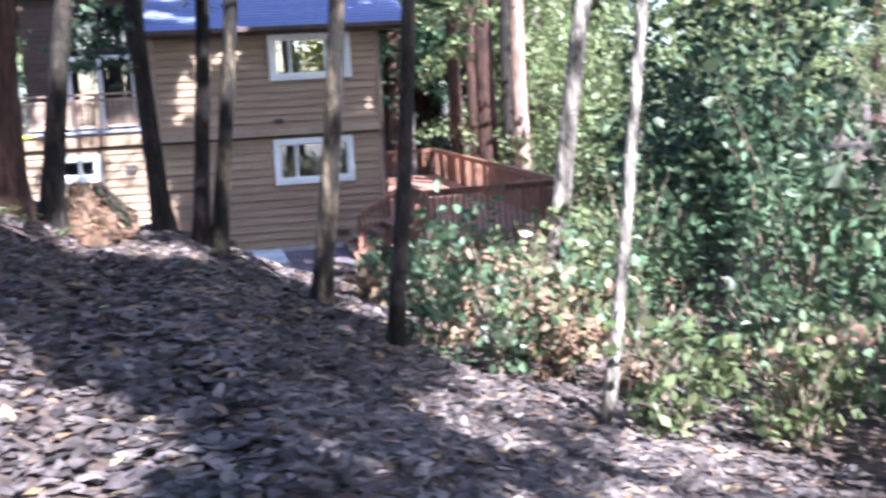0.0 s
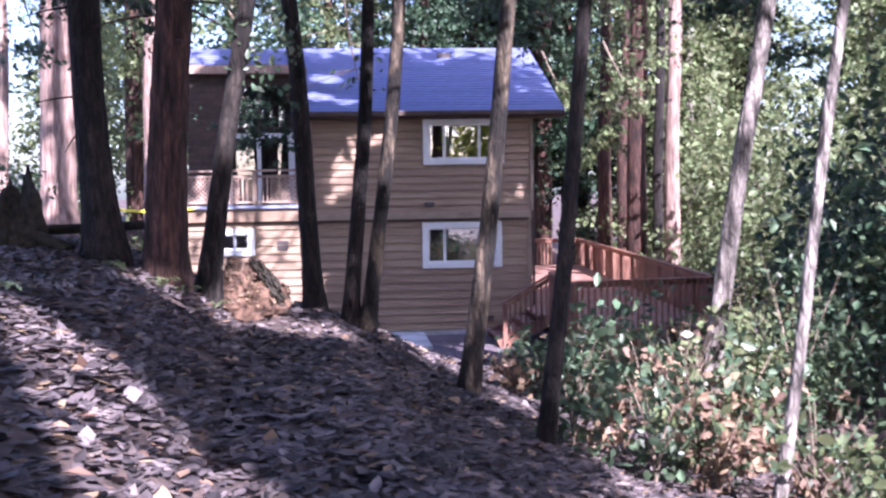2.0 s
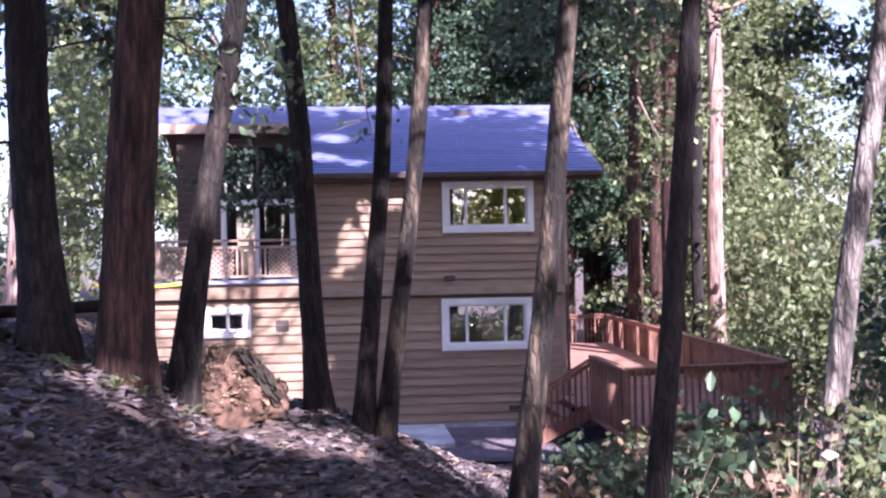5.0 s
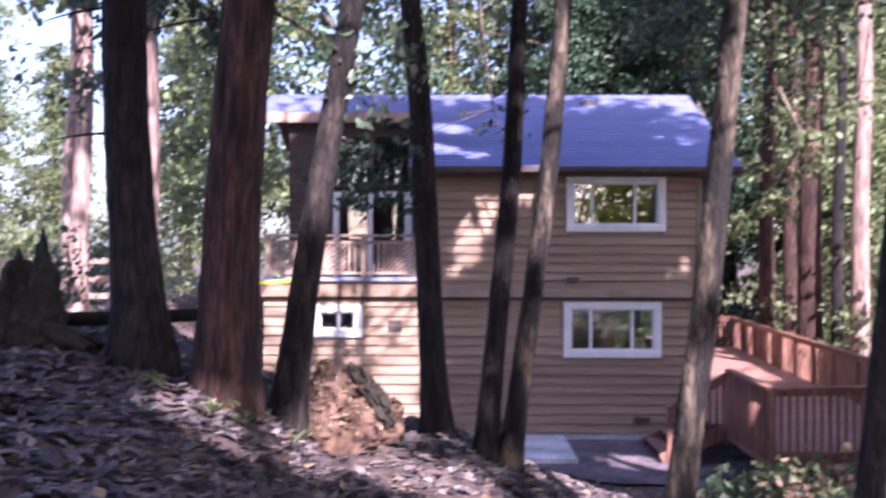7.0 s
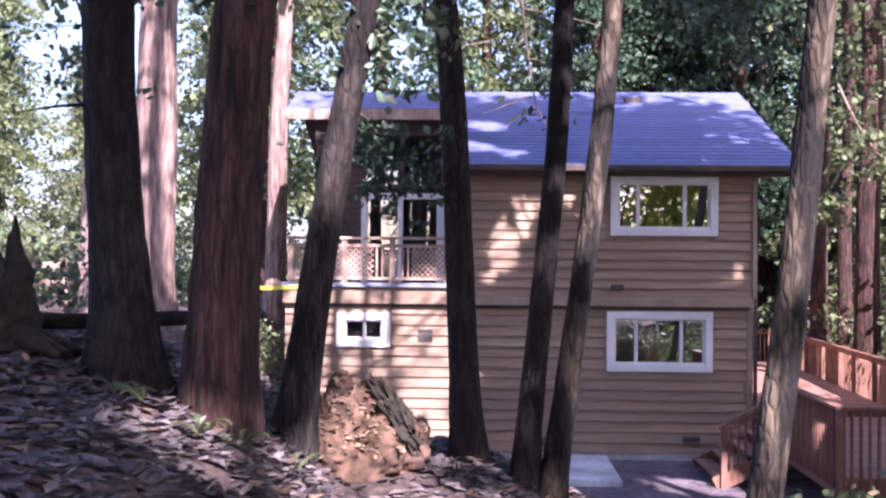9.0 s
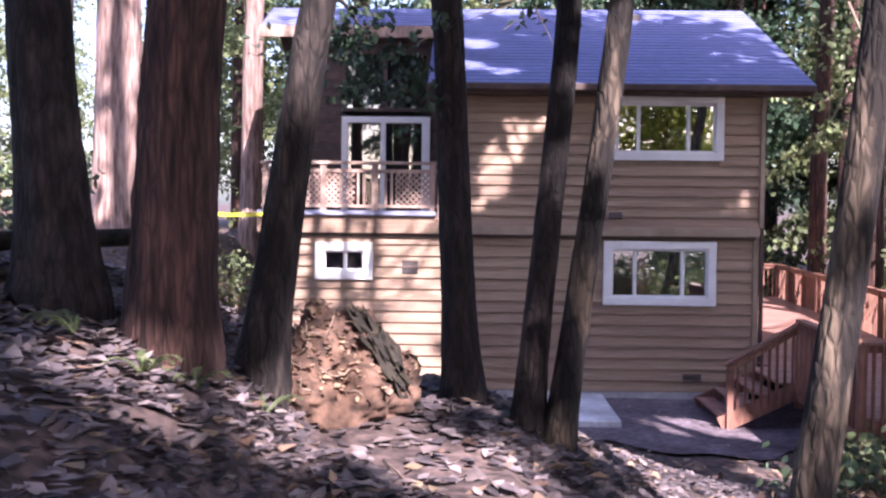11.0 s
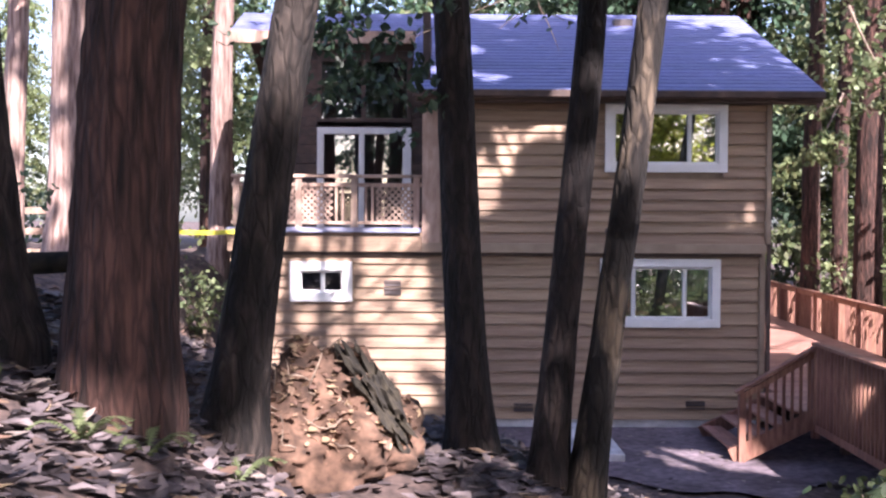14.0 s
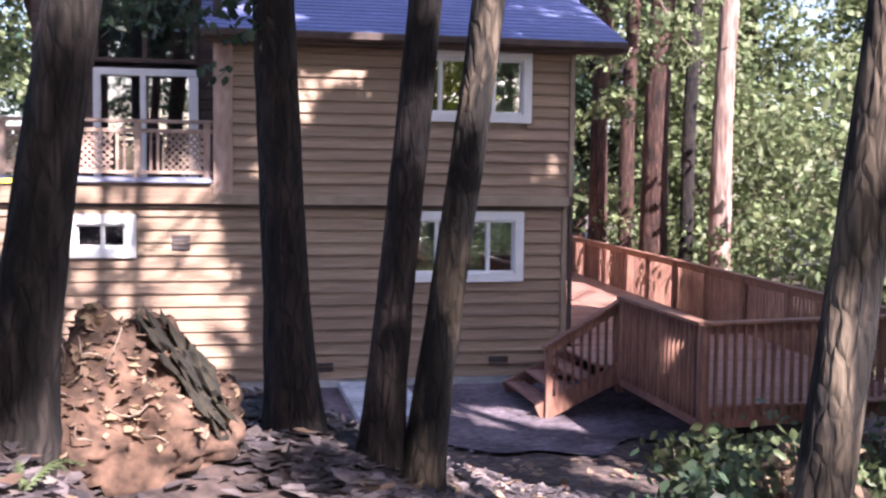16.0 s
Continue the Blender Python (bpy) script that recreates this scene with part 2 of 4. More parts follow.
def leaf_mesh(centres, size, g, droop=0.0, flat=0.0, long=1.6):
    """A folded, pointed leaf at each centre: six corners, four faces."""
    n = len(centres)
    d = g.normal(size=(n, 3))
    d[:, 2] = d[:, 2] * (1 - flat) - droop
    d /= np.linalg.norm(d, axis=1)[:, None] + 1e-9
    nrm = g.normal(size=(n, 3)) * (1 - flat)
    nrm[:, 2] += 0.5 + 3 * flat
    s = np.cross(d, nrm)
    s /= np.linalg.norm(s, axis=1)[:, None] + 1e-9
    up = np.cross(s, d)
    ln = (size * g.uniform(0.6, 1.3, n))[:, None]
    w = ln / long * g.uniform(0.8, 1.2, n)[:, None]
    c = np.asarray(centres)
    curl = g.uniform(-0.25, 0.35, n)[:, None]
    v = np.stack([c - d * ln * 0.5, c - d * ln * 0.08 + s * w * 0.5 + up * ln * curl * 0.6, c + d * ln * 0.3 + s * w * 0.3 + up * ln * curl * 0.4,
                  c + d * ln * 0.55 + up * ln * curl * 0.3, c + d * ln * 0.3 - s * w * 0.3 + up * ln * curl * 0.4, c - d * ln * 0.08 - s * w * 0.5 + up * ln * curl * 0.6], 1)
    base = (np.arange(n) * 6)[:, None]
    f = np.concatenate([base + [0, 1, 2, 3], base + [0, 3, 4, 5]])
    return v.reshape(-1, 3), f


def card_mesh(centres, size, g, droop=0.0, long=1.5):
    """A bent diamond at each centre, for foliage far off or high above."""
    n = len(centres)
    d = g.normal(size=(n, 3))
    d[:, 2] -= droop
    d /= np.linalg.norm(d, axis=1)[:, None] + 1e-9
    s = np.cross(d, g.normal(size=(n, 3)))
    s /= np.linalg.norm(s, axis=1)[:, None] + 1e-9
    ln = (size * g.uniform(0.5, 1.4, n))[:, None]
    w = ln / long
    c = np.asarray(centres)
    v = np.stack([c - d * ln * 0.5, c + s * w * 0.5, c + d * ln * 0.5, c - s * w * 0.5], 1)
    f = (np.arange(n) * 4)[:, None] + np.array([0, 1, 2, 3])
    return v.reshape(-1, 3), f


def smooth(a, b, x):
    t = np.clip((np.asarray(x, float) - a) / (b - a), 0, 1)
    return t * t * (3 - 2 * t)


# ---- ground ----
def hill(x, y):
    x, y = np.asarray(x, float), np.asarray(y, float)
    yy = np.clip(y, -45, 0)
    u = x - (-1.6 - 0.07 * (yy + 27))
    left = np.maximum(-u - 0.55, 0)
    right = np.maximum(u - 0.6, 0)
    h = 1.56 + 1.15 * (1 - np.exp(-left * 0.85)) - 0.30 * np.clip(left - 3.4, 0, 2.2) - 2.35 * (1 - np.exp(-right * 0.25))
    pad = smooth(-9.3, -3.2, y) * smooth(-8.5, -4.4, x)
    return h * (1 - pad) - 0.13 * pad


def rough_ground(x, y):
    z = hill(x, y)
    pad = smooth(-5.5, -3.2, y) * smooth(-5.5, -3.5, x) * smooth(9, 6, x)
    w = 0.035 * np.sin(2.1 * x + 1.3 * y) * np.sin(1.7 * y - 0.9 * x) + 0.02 * np.sin(5.3 * x + 2.2) * np.sin(4.7 * y) + 0.012 * np.sin(11 * x - 7 * y)
    return z + w * (1 - pad)


def axis_steps(lo, hi, step, far):
    mid = np.arange(lo, hi + step / 2, step)
    out = [mid[-1]]
    d = step
    while out[-1] < far:
        d *= 1.25
        out.append(out[-1] + d)
    left = [mid[0]]
    d = step
    while left[-1] > -far:
        d *= 1.25
        left.append(left[-1] - d)
    return np.concatenate([left[:0:-1], mid, out[1:]])


xs, ys = axis_steps(-9, 9, 0.14, 900), axis_steps(-32, 1, 0.14, 900)
gx, gy = np.meshgrid(xs, ys, indexing="ij")
gz = rough_ground(gx, gy) + rng.normal(0, 0.012, gx.shape) * (np.abs(gx) < 12)
gi, gj = np.meshgrid(np.arange(len(xs) - 1), np.arange(len(ys) - 1), indexing="ij")
a = gi * len(ys) + gj
ground = data_ob("ground", np.stack([gx, gy, gz], -1).reshape(-1, 3), np.stack([a, a + len(ys), a + len(ys) + 1, a + 1], -1).reshape(-1, 4), M_SOIL, smooth=True)
tagged(ground, "brown earth slope of a wooded hillside", "ground", kind="structure")

# drive in front of the house
n = 48
dv, df = [], []
for i in range(n + 1):
    for j in range(n + 1):
        x = -1.9 + 9.5 * i / n
        edge = -3.9 - 0.5 * math.sin(x * 1.7) - 0.22 * math.sin(x * 5.1) - 0.6 * float(smooth(0, 4, x))
        y = edge + (-0.01 - edge) * j / n
        dv.append((x, y, float(hill(x, y)) + 0.035 + 0.006 * math.sin(3 * x) * math.sin(4 * y)))
for i in range(n):
    for j in range(n):
        b = i * (n + 1) + j
        df.append((b, b + n + 1, b + n + 2, b + 1))
drive = data_ob("road", dv, df, M_DRIVE, smooth=True)
tagged(drive, "dark asphalt drive along the house front", "driveway", kind="structure")
slab = new("concrete_slab")
tagged(slab, "pale concrete slab lying on the dark drive", "slab")
box_part("slab_top", (-0.95, 0.0, -2.5, -0.12, -0.16, 0.0), M_SLAB, slab, bevel=0.015)

# ---- house ----
house = new("house")
tagged(house, "two-storey house with tan lap siding and sky-tinted roof", "house")
X0, X1, XR = -5.7, 2.46, -2.75     # left end, right end, right side of the balcony recess
DEPTH = 9.2


def lap_rows(z0, z1, lap):
    k = max(1, round((z1 - z0) / lap))
    return [(z0 + (z1 - z0) * i / k, z0 + (z1 - z0) * (i + 1) / k) for i in range(k)]


def siding_wall(x0, x1, y, z0, z1, openings, lap):
    """Lap boards one by one over a core, cut round the openings (x0, x1, z0, z1)."""
    cuts_z = sorted({z0, z1, *[o[2] for o in openings], *[o[3] for o in openings]})
    for za, zb in zip(cuts_z, cuts_z[1:]):
        spans = [(x0, x1)]
        for o in openings:
            if o[2] < zb - 1e-6 and o[3] > za + 1e-6:
                spans = [q for p in spans for q in ((p[0], min(p[1], o[0])), (max(p[0], o[1]), p[1])) if q[1] - q[0] > 1e-3]
        for p in spans:
            box_part("wall", (p[0], p[1], y + 0.03, y + 0.16, za, zb), M_TRIM, house, bevel=0)
    for za, zb in lap_rows(z0, z1, lap):
        spans = [(x0, x1)]
        for o in openings:
            if o[2] < zb - 0.02 and o[3] > za + 0.02:
                spans = [q for p in spans for q in ((p[0], min(p[1], o[0])), (max(p[0], o[1]), p[1])) if q[1] - q[0] > 0.02]
        for p in spans:
            bm = bmesh.new()
            prof = [(y + 0.03, za + 0.004), (y - 0.022, za + 0.004), (y - 0.02, za + 0.02), (y + 0.014, zb - 0.010), (y + 0.03, zb - 0.010)]
            sag = rng.normal(0, 0.0012, 2)
            rings = [[bm.verts.new((x, py + sag[k], pz + sag[k])) for py, pz in prof] for k, x in enumerate(p)]
            bm.faces.new(rings[0])
            bm.faces.new(rings[1][::-1])
            for i in range(5):
                bm.faces.new((rings[0][i], rings[1][i], rings[1][(i + 1) % 5], rings[0][(i + 1) % 5])[::-1])
            bmesh.ops.recalc_face_normals(bm, faces=bm.faces)
            part("siding_board", bm, M_SIDING, house)


def window(x0, x1, z0, z1, y, splits, trim, label):
    """A white sliding window: outer trim, sashes between the splits, panes."""
    w = new("window")
    w.parent = house
    w["label"] = label
    bm = bmesh.new()
    for dims in ((x0, x1, z1 - trim, z1), (x0, x1, z0, z0 + trim), (x0, x0 + trim, z0 + trim, z1 - trim), (x1 - trim, x1, z0 + trim, z1 - trim)):
        box(bm, dims[0], dims[1], y - 0.045, y + 0.02, dims[2], dims[3], bevel=0.005)
    part("trim", bm, M_WHITE, w)
    ax, bx, az, bz = x0 + trim, x1 - trim, z0 + trim, z1 - trim
    bm = bmesh.new()
    f = 0.035
    for dims in ((ax, bx, bz - f, bz), (ax, bx, az, az + f), (ax, ax + f, az + f, bz - f), (bx - f, bx, az + f, bz - f)):
        box(bm, dims[0], dims[1], y + 0.021, y + 0.10, dims[2], dims[3], bevel=0.003)
    for s in splits:
        box(bm, s - 0.028, s + 0.028, y + 0.012, y + 0.095, az + f, bz - f, bevel=0.003)
    part("sash", bm, M_WHITE, w)
    edges = [ax + f, *splits, bx - f]
    for k, (p, q) in enumerate(zip(edges, edges[1:])):
        pane = box_part("pane", (p + 0.005, q - 0.005, y + 0.05 + 0.012 * (k % 2), y + 0.056 + 0.012 * (k % 2), az + f, bz - f), M_GLASS, w, bevel=0)
        pane.visible_shadow = False


LOW, UP, SML = (0.0, 1.85, 1.455, 2.515), (0.045, 1.915, 3.84, 4.90), (-4.78, -3.82, 1.83, 2.45)
siding_wall(X0, X1, 0.0, 0.02, 2.60, [(o[0] + 0.06, o[1] - 0.06, o[2] + 0.06, o[3] - 0.06) for o in (LOW, SML)], 0.19)
siding_wall(XR + 0.26, X1 + 0.06, -0.09, 2.74, 5.12, [(UP[0] + 0.06, UP[1] - 0.06, UP[2] + 0.06, UP[3] - 0.06)], 0.17)
window(*LOW, -0.02, (0.52, 1.31), 0.13, "white-framed sliding window in the lower wall")
window(*UP, -0.11, (0.53, 1.345), 0.13, "white-framed sliding window under the eave")
window(*SML, -0.02, (-4.28,), 0.14, "small white sliding window")
# belly band, corner boards, base
box_part("belly_band", (XR, X1 + 0.075, -0.135, -0.01, 2.60, 2.745), M_TRIM, house)
# dark strip in the shape of the shadow under the belly band
box_part("band_shadow_strip", (X0, X1 + 0.02, -0.06, -0.0125, 2.545, 2.60), M_DARKTRIM_SHADE, house)
box_part("corner_board", (XR, XR + 0.27, -0.125, 0.06, 2.745, 5.12), M_BALC, house)
box_part("corner_board", (X1 + 0.0, X1 + 0.09, -0.035, 0.10, 0.0, 2.60), M_TRIM, house)
box_part("corner_board", (X1 + 0.06, X1 + 0.13, -0.13, 0.05, 2.75, 5.10), M_TRIM, house)
box_part("foundation", (X0, X1 - 0.02, 0.02, 0.2, -0.3, 0.03), M_SLAB, house)
box_part("downspout", (X1 + 0.10, X1 + 0.16, -0.07, -0.01, 0.05, 5.0), M_DARKTRIM_SHADE, house)
# other walls, floors, inside
box_part("side_wall", (X1 - 0.1, X1 + 0.05, 0.165, DEPTH, 0, 5.2), M_SIDING, house, bevel=0)
box_part("side_wall", (X0, X0 + 0.15, 0.165, DEPTH, 0, 2.7), M_SIDING, house, bevel=0)
box_part("side_wall", (X0, X0 + 0.15, 3.35, DEPTH, 2.7, 6.0), M_SIDING, house, bevel=0)
box_part("back_wall", (X0, X1 + 0.05, DEPTH, DEPTH + 0.15, 0, 5.2), M_SIDING, house, bevel=0)
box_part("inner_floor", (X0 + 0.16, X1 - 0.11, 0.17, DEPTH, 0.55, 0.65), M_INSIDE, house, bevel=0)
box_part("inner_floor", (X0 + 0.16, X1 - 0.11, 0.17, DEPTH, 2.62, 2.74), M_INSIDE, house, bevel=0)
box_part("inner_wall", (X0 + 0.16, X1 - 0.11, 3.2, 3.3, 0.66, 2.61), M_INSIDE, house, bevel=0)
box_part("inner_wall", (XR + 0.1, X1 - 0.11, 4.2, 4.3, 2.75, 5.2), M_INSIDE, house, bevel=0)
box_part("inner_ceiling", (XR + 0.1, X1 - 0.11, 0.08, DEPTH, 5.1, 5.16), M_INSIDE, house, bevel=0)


def gable_end(x):
    bm = bmesh.new()
    pr = [(0.0, 5.2), (4.6, 7.02), (DEPTH, 5.2)]
    rings = [[bm.verts.new((x + d, py, pz)) for py, pz in pr] for d in (-0.06, 0.06)]
    bm.faces.new(rings[0])
    bm.faces.new(rings[1][::-1])
    for i in range(3):
        bm.faces.new((rings[0][i], rings[1][i], rings[1][(i + 1) % 3], rings[0][(i + 1) % 3]))
    bmesh.ops.recalc_face_normals(bm, faces=bm.faces)
    part("gable", bm, M_SIDING, house)


gable_end(X1)
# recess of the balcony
# dark brown in place of the tan siding: recess shade put into the colour
box_part("recess_side", (XR, XR + 0.12, 0.07, 3.3, 2.75, 6.3), M_DARKTRIM_SHADE, house, bevel=0)
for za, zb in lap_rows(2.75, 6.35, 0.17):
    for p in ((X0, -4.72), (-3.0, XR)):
        box_part("siding_board", (p[0], p[1], 3.28, 3.34, za, zb - 0.006), M_DARKTRIM_SHADE, house, bevel=0.004)
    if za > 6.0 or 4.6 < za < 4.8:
        box_part("siding_board", (-4.72, -3.0, 3.28, 3.34, za, zb - 0.006), M_DARKTRIM_SHADE, house, bevel=0.004)
door = new("sliding_door")
door.parent = house
door["label"] = "white-framed sliding glass door on the balcony"
bm = bmesh.new()
for dims in ((-4.72, -3.0, 4.66, 4.78), (-4.72, -3.0, 2.75, 2.81), (-4.72, -4.60, 2.81, 4.66), (-3.16, -3.0, 2.81, 4.66), (-3.96, -3.86, 2.81, 4.66)):
    box(bm, dims[0], dims[1], 3.22, 3.33, dims[2], dims[3], bevel=0.006)
part("frame", bm, M_WHITE, door)
for p, q in ((-4.60, -3.96), (-3.86, -3.16)):
    box_part("pane", (p, q, 3.28, 3.287, 2.81, 4.66), M_GLASS, door, bevel=0).visible_shadow = False
upper = new("upper_window")
upper.parent = house
upper["label"] = "dark-framed fixed glazing over the balcony door"
bm = bmesh.new()
for dims in ((-4.72, -3.0, 5.98, 6.06), (-4.72, -3.0, 4.88, 4.95), (-4.72, -4.64, 4.95, 5.98), (-3.08, -3.0, 4.95, 5.98), (-3.92, -3.84, 4.95, 5.98)):
    box(bm, dims[0], dims[1], 3.24, 3.335, dims[2], dims[3], bevel=0.005)
part("frame", bm, M_DARKTRIM_SHADE, upper)
for p, q in ((-4.64, -3.92), (-3.84, -3.08)):
    box_part("pane", (p, q, 3.285, 3.292, 4.95, 5.98), M_GLASS, upper, bevel=0).visible_shadow = False
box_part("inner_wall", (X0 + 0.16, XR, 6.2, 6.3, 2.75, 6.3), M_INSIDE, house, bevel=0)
# balcony floor edge, flashing, railing
box_part("balcony_floor", (X0, XR - 0.002, -0.02, 3.27, 2.66, 2.745), M_BALC, house)
box_part("balcony_fascia", (X0 - 0.03, XR - 0.003, -0.12, -0.021, 2.605, 2.90), M_SIDING, house)
bm = bmesh.new()
box(bm, X0 - 0.05, XR - 0.02, -0.2, 0.04, -0.012, 0.012, bevel=0.003, m=Matrix.Translation((0, 0, 2.955)) @ Matrix.Rotation(radians(14), 4, "X"))
part("flashing", bm, M_FLASH, house, "grey-blue metal flashing")
rail = new("balcony_railing")
rail.parent = house
rail["label"] = "weathered wooden railing with diagonal lattice"
for x in (-5.62, -4.66, -3.80, -2.84):
    box_part("post", (x - 0.05, x + 0.05, 0.03, 0.13, 2.90, 3.75), M_BALC, rail)
box_part("rail_cap", (X0, XR - 0.01, 0.0, 0.15, 3.74, 3.79), M_BALC, rail)
box_part("rail", (X0, XR - 0.01, 0.045, 0.105, 3.60, 3.66), M_BALC, rail)
box_part("rail", (X0, XR - 0.01, 0.045, 0.105, 3.02, 3.07), M_BALC, rail)
for x0, x1 in ((-5.57, -4.71), (-4.61, -4.14), (-3.46, -2.89)):
    bm = bmesh.new()
    for sgn in (1, -1):
        c = x0 - 0.55
        while c < x1 + 0.55:
            za, zb, xa, xb = 3.07, 3.60, c, c + sgn * 0.53
            lo, hi = (0, 1)
            ts = []
            for lim in (x0, x1):
                ts.append((lim - xa) / (xb - xa))
            lo, hi = max(0, min(ts)), min(1, max(ts))
            if hi - lo > 0.04:
                p, q = Vector((xa + (xb - xa) * lo, 0.075 + 0.006 * sgn, za + (zb - za) * lo)), Vector((xa + (xb - xa) * hi, 0.075 + 0.006 * sgn, za + (zb - za) * hi))
                d = q - p
                box(bm, 0, d.length, -0.005, 0.005, -0.017, 0.017, m=Matrix.Translation(p) @ d.to_track_quat("X", "Y").to_matrix().to_4x4() @ Matrix.Rotation(radians(90), 4, "X"))
            c += 0.1
    part("lattice", bm, M_BALC, rail)
for x in (-4.08, -3.98, -3.62, -3.52):
    box_part("picket", (x - 0.02, x + 0.02, 0.06, 0.095, 3.07, 3.60), M_BALC, rail)
# vents
for dims in ((-1.32, -1.02, 0.14, 0.27), (1.34, 1.64, 0.19, 0.32), (-3.33, -3.07, 1.93, 2.16)):
    v = new("wall_vent")
    v.parent = house
    box_part("vent_back", (dims[0], dims[1], -0.02, -0.013, dims[2], dims[3]), M_VENT, v, bevel=0)
    for k in range(4):
        z = dims[2] + (dims[3] - dims[2]) * (k + 0.5) / 4
        box_part("slat", (dims[0] + 0.01, dims[1] - 0.01, -0.035, -0.021, z - 0.006, z + 0.006), M_DARKTRIM_SHADE if k % 2 else M_VENT, v, bevel=0)
bm = bmesh.new()
box(bm, 0.06, 0.28, -0.2, -0.1, 2.88, 2.99, bevel=0.02)
part("dryer_hood", bm, M_VENT, house, "small dark metal vent hood")


# roof: one slope to the front, one to the back, shingle courses as their own strips
SLOPE = (7.09 - 5.05) / (4.63 + 0.41)


def roof_slab(x0, x1, ya, yb, lift, thick, material, name="roof"):
    bm = bmesh.new()

    def zz(y):
        return 5.05 + SLOPE * (y + 0.41) if y <= 4.63 else 7.09 - SLOPE * (y - 4.63)
    pr = [(ya, zz(ya) + lift), (yb, zz(yb) + lift), (yb, zz(yb) + lift - thick), (ya, zz(ya) + lift - thick)]
    rings = [[bm.verts.new((x, py, pz)) for py, pz in pr] for x in (x0, x1)]
    bm.faces.new(rings[0])
    bm.faces.new(rings[1][::-1])
    for i in range(4):
        bm.faces.new((rings[0][i], rings[1][i], rings[1][(i + 1) % 4], rings[0][(i + 1) % 4]))
    bmesh.ops.recalc_face_normals(bm, faces=bm.faces)
    return part(name, bm, material, house)


RX0, RX1, LX0 = -2.9, 3.28, -6.3
roof_slab(RX0, RX1, -0.41, 4.63, -0.02, 0.14, M_DARKTRIM_SHADE)
roof_slab(LX0, RX0, 3.1, 4.63, -0.02, 0.14, M_DARKTRIM_SHADE)
roof_slab(LX0, RX1, 4.63, 9.7, 0.0, 0.14, M_DARKTRIM_SHADE)
k = 26
for i in range(k):
    ya, yb = -0.45 + 5.08 * i / k, -0.45 + 5.08 * (i + 1) / k
    x0 = RX0 - 0.02 if ya < 3.1 else LX0
    bm = bmesh.new()
    z0, z1 = 5.05 + SLOPE * (ya + 0.41), 5.05 + SLOPE * (yb + 0.41)
    pr = [(ya, z0 + 0.022), (yb + 0.02, z1 + 0.016), (yb + 0.02, z1 - 0.012), (ya, z0 - 0.012)]
    rings = [[bm.verts.new((x, py, pz)) for py, pz in pr] for x in (x0, RX1 + 0.02)]
    bm.faces.new(rings[0])
    bm.faces.new(rings[1][::-1])
    for j in range(4):
        bm.faces.new((rings[0][j], rings[1][j], rings[1][(j + 1) % 4], rings[0][(j + 1) % 4]))
    bmesh.ops.recalc_face_normals(bm, faces=bm.faces)
    part("shingle_course", bm, M_ROOF, house)
box_part("gutter", (RX0, RX1, -0.53, -0.42, 4.93, 5.05), M_DARKTRIM_SHADE, house, bevel=0.02)
box_part("soffit", (RX0 + 0.05, RX1 - 0.05, -0.40, -0.135, 4.88, 4.93), M_DARKTRIM_SHADE, house)
box_part("fascia", (LX0, RX0 - 0.03, 3.02, 3.09, 6.28, 6.50), M_BALC, house, "pale fascia board")
box_part("roof_vent", (0.75, 1.1, 3.7, 3.95, 6.70, 6.86), M_VENT, house)

# ---- deck ----
deck = new("deck")
tagged(deck, "red-stained wooden deck with picket railing", "deck")
DZ, RT = 0.55, 1.47
LINE = [(2.55, -2.4), (2.50, -5.1), (5.35, -4.65), (6.7, 14.0), (2.6, 14.6)]


def picket_mesh(h):
    bm = bmesh.new()
    box(bm, -0.019, 0.019, -0.019, 0.019, 0, h, bevel=0.003)
    me = bpy.data.meshes.new("picket")
    bm.to_mesh(me)
    bm.free()
    me.materials.append(M_DECK)
    return me


PICK = picket_mesh(1.02)
for (ax, ay), (bx, by) in zip(LINE, LINE[1:]):
    d = Vector((bx - ax, by - ay, 0))
    t, nrm = d.normalized(), Vector((d.y, -d.x, 0)).normalized()
    if nrm.dot(Vector((4, 0, 0)) - Vector((ax, ay, 0))) > 0:
        nrm = -nrm
    ang = math.atan2(t.y, t.x)
    beam("rail_cap", (ax, ay, RT), (bx, by, RT), 0.14, 0.04, M_DECK, deck)
    beam("rail", (ax, ay, RT - 0.07), (bx, by, RT - 0.07), 0.04, 0.09, M_DECK, deck)
    beam("rim_joist", (ax, ay, DZ - 0.13), (bx, by, DZ - 0.13), 0.05, 0.24, M_DECK, deck)
    for k in range(int(d.length / 1.6) + 1):
        p = Vector((ax, ay, 0)) + t * min(k * d.length / max(1, int(d.length / 1.6)), d.length)
        bm = bmesh.new()
        box(bm, -0.05, 0.05, -0.05, 0.05, 0.2, RT - 0.02, bevel=0.006, m=Matrix.Translation(p) @ Matrix.Rotation(ang, 4, "Z"))
        part("post", bm, M_DECK, deck)
    cnt = int(d.length / 0.125)
    for k in range(1, cnt):
        p = Vector((ax, ay, 0)) + t * (d.length * k / cnt) + nrm * 0.047
        o = new("picket", PICK)
        o.parent = deck
        o.matrix_basis = Matrix.Translation((p.x, p.y, RT - 0.03 - 1.02)) @ Matrix.Rotation(ang, 4, "Z")


def deck_right(y):
    return 5.35 + (y + 4.65) * 0.0724


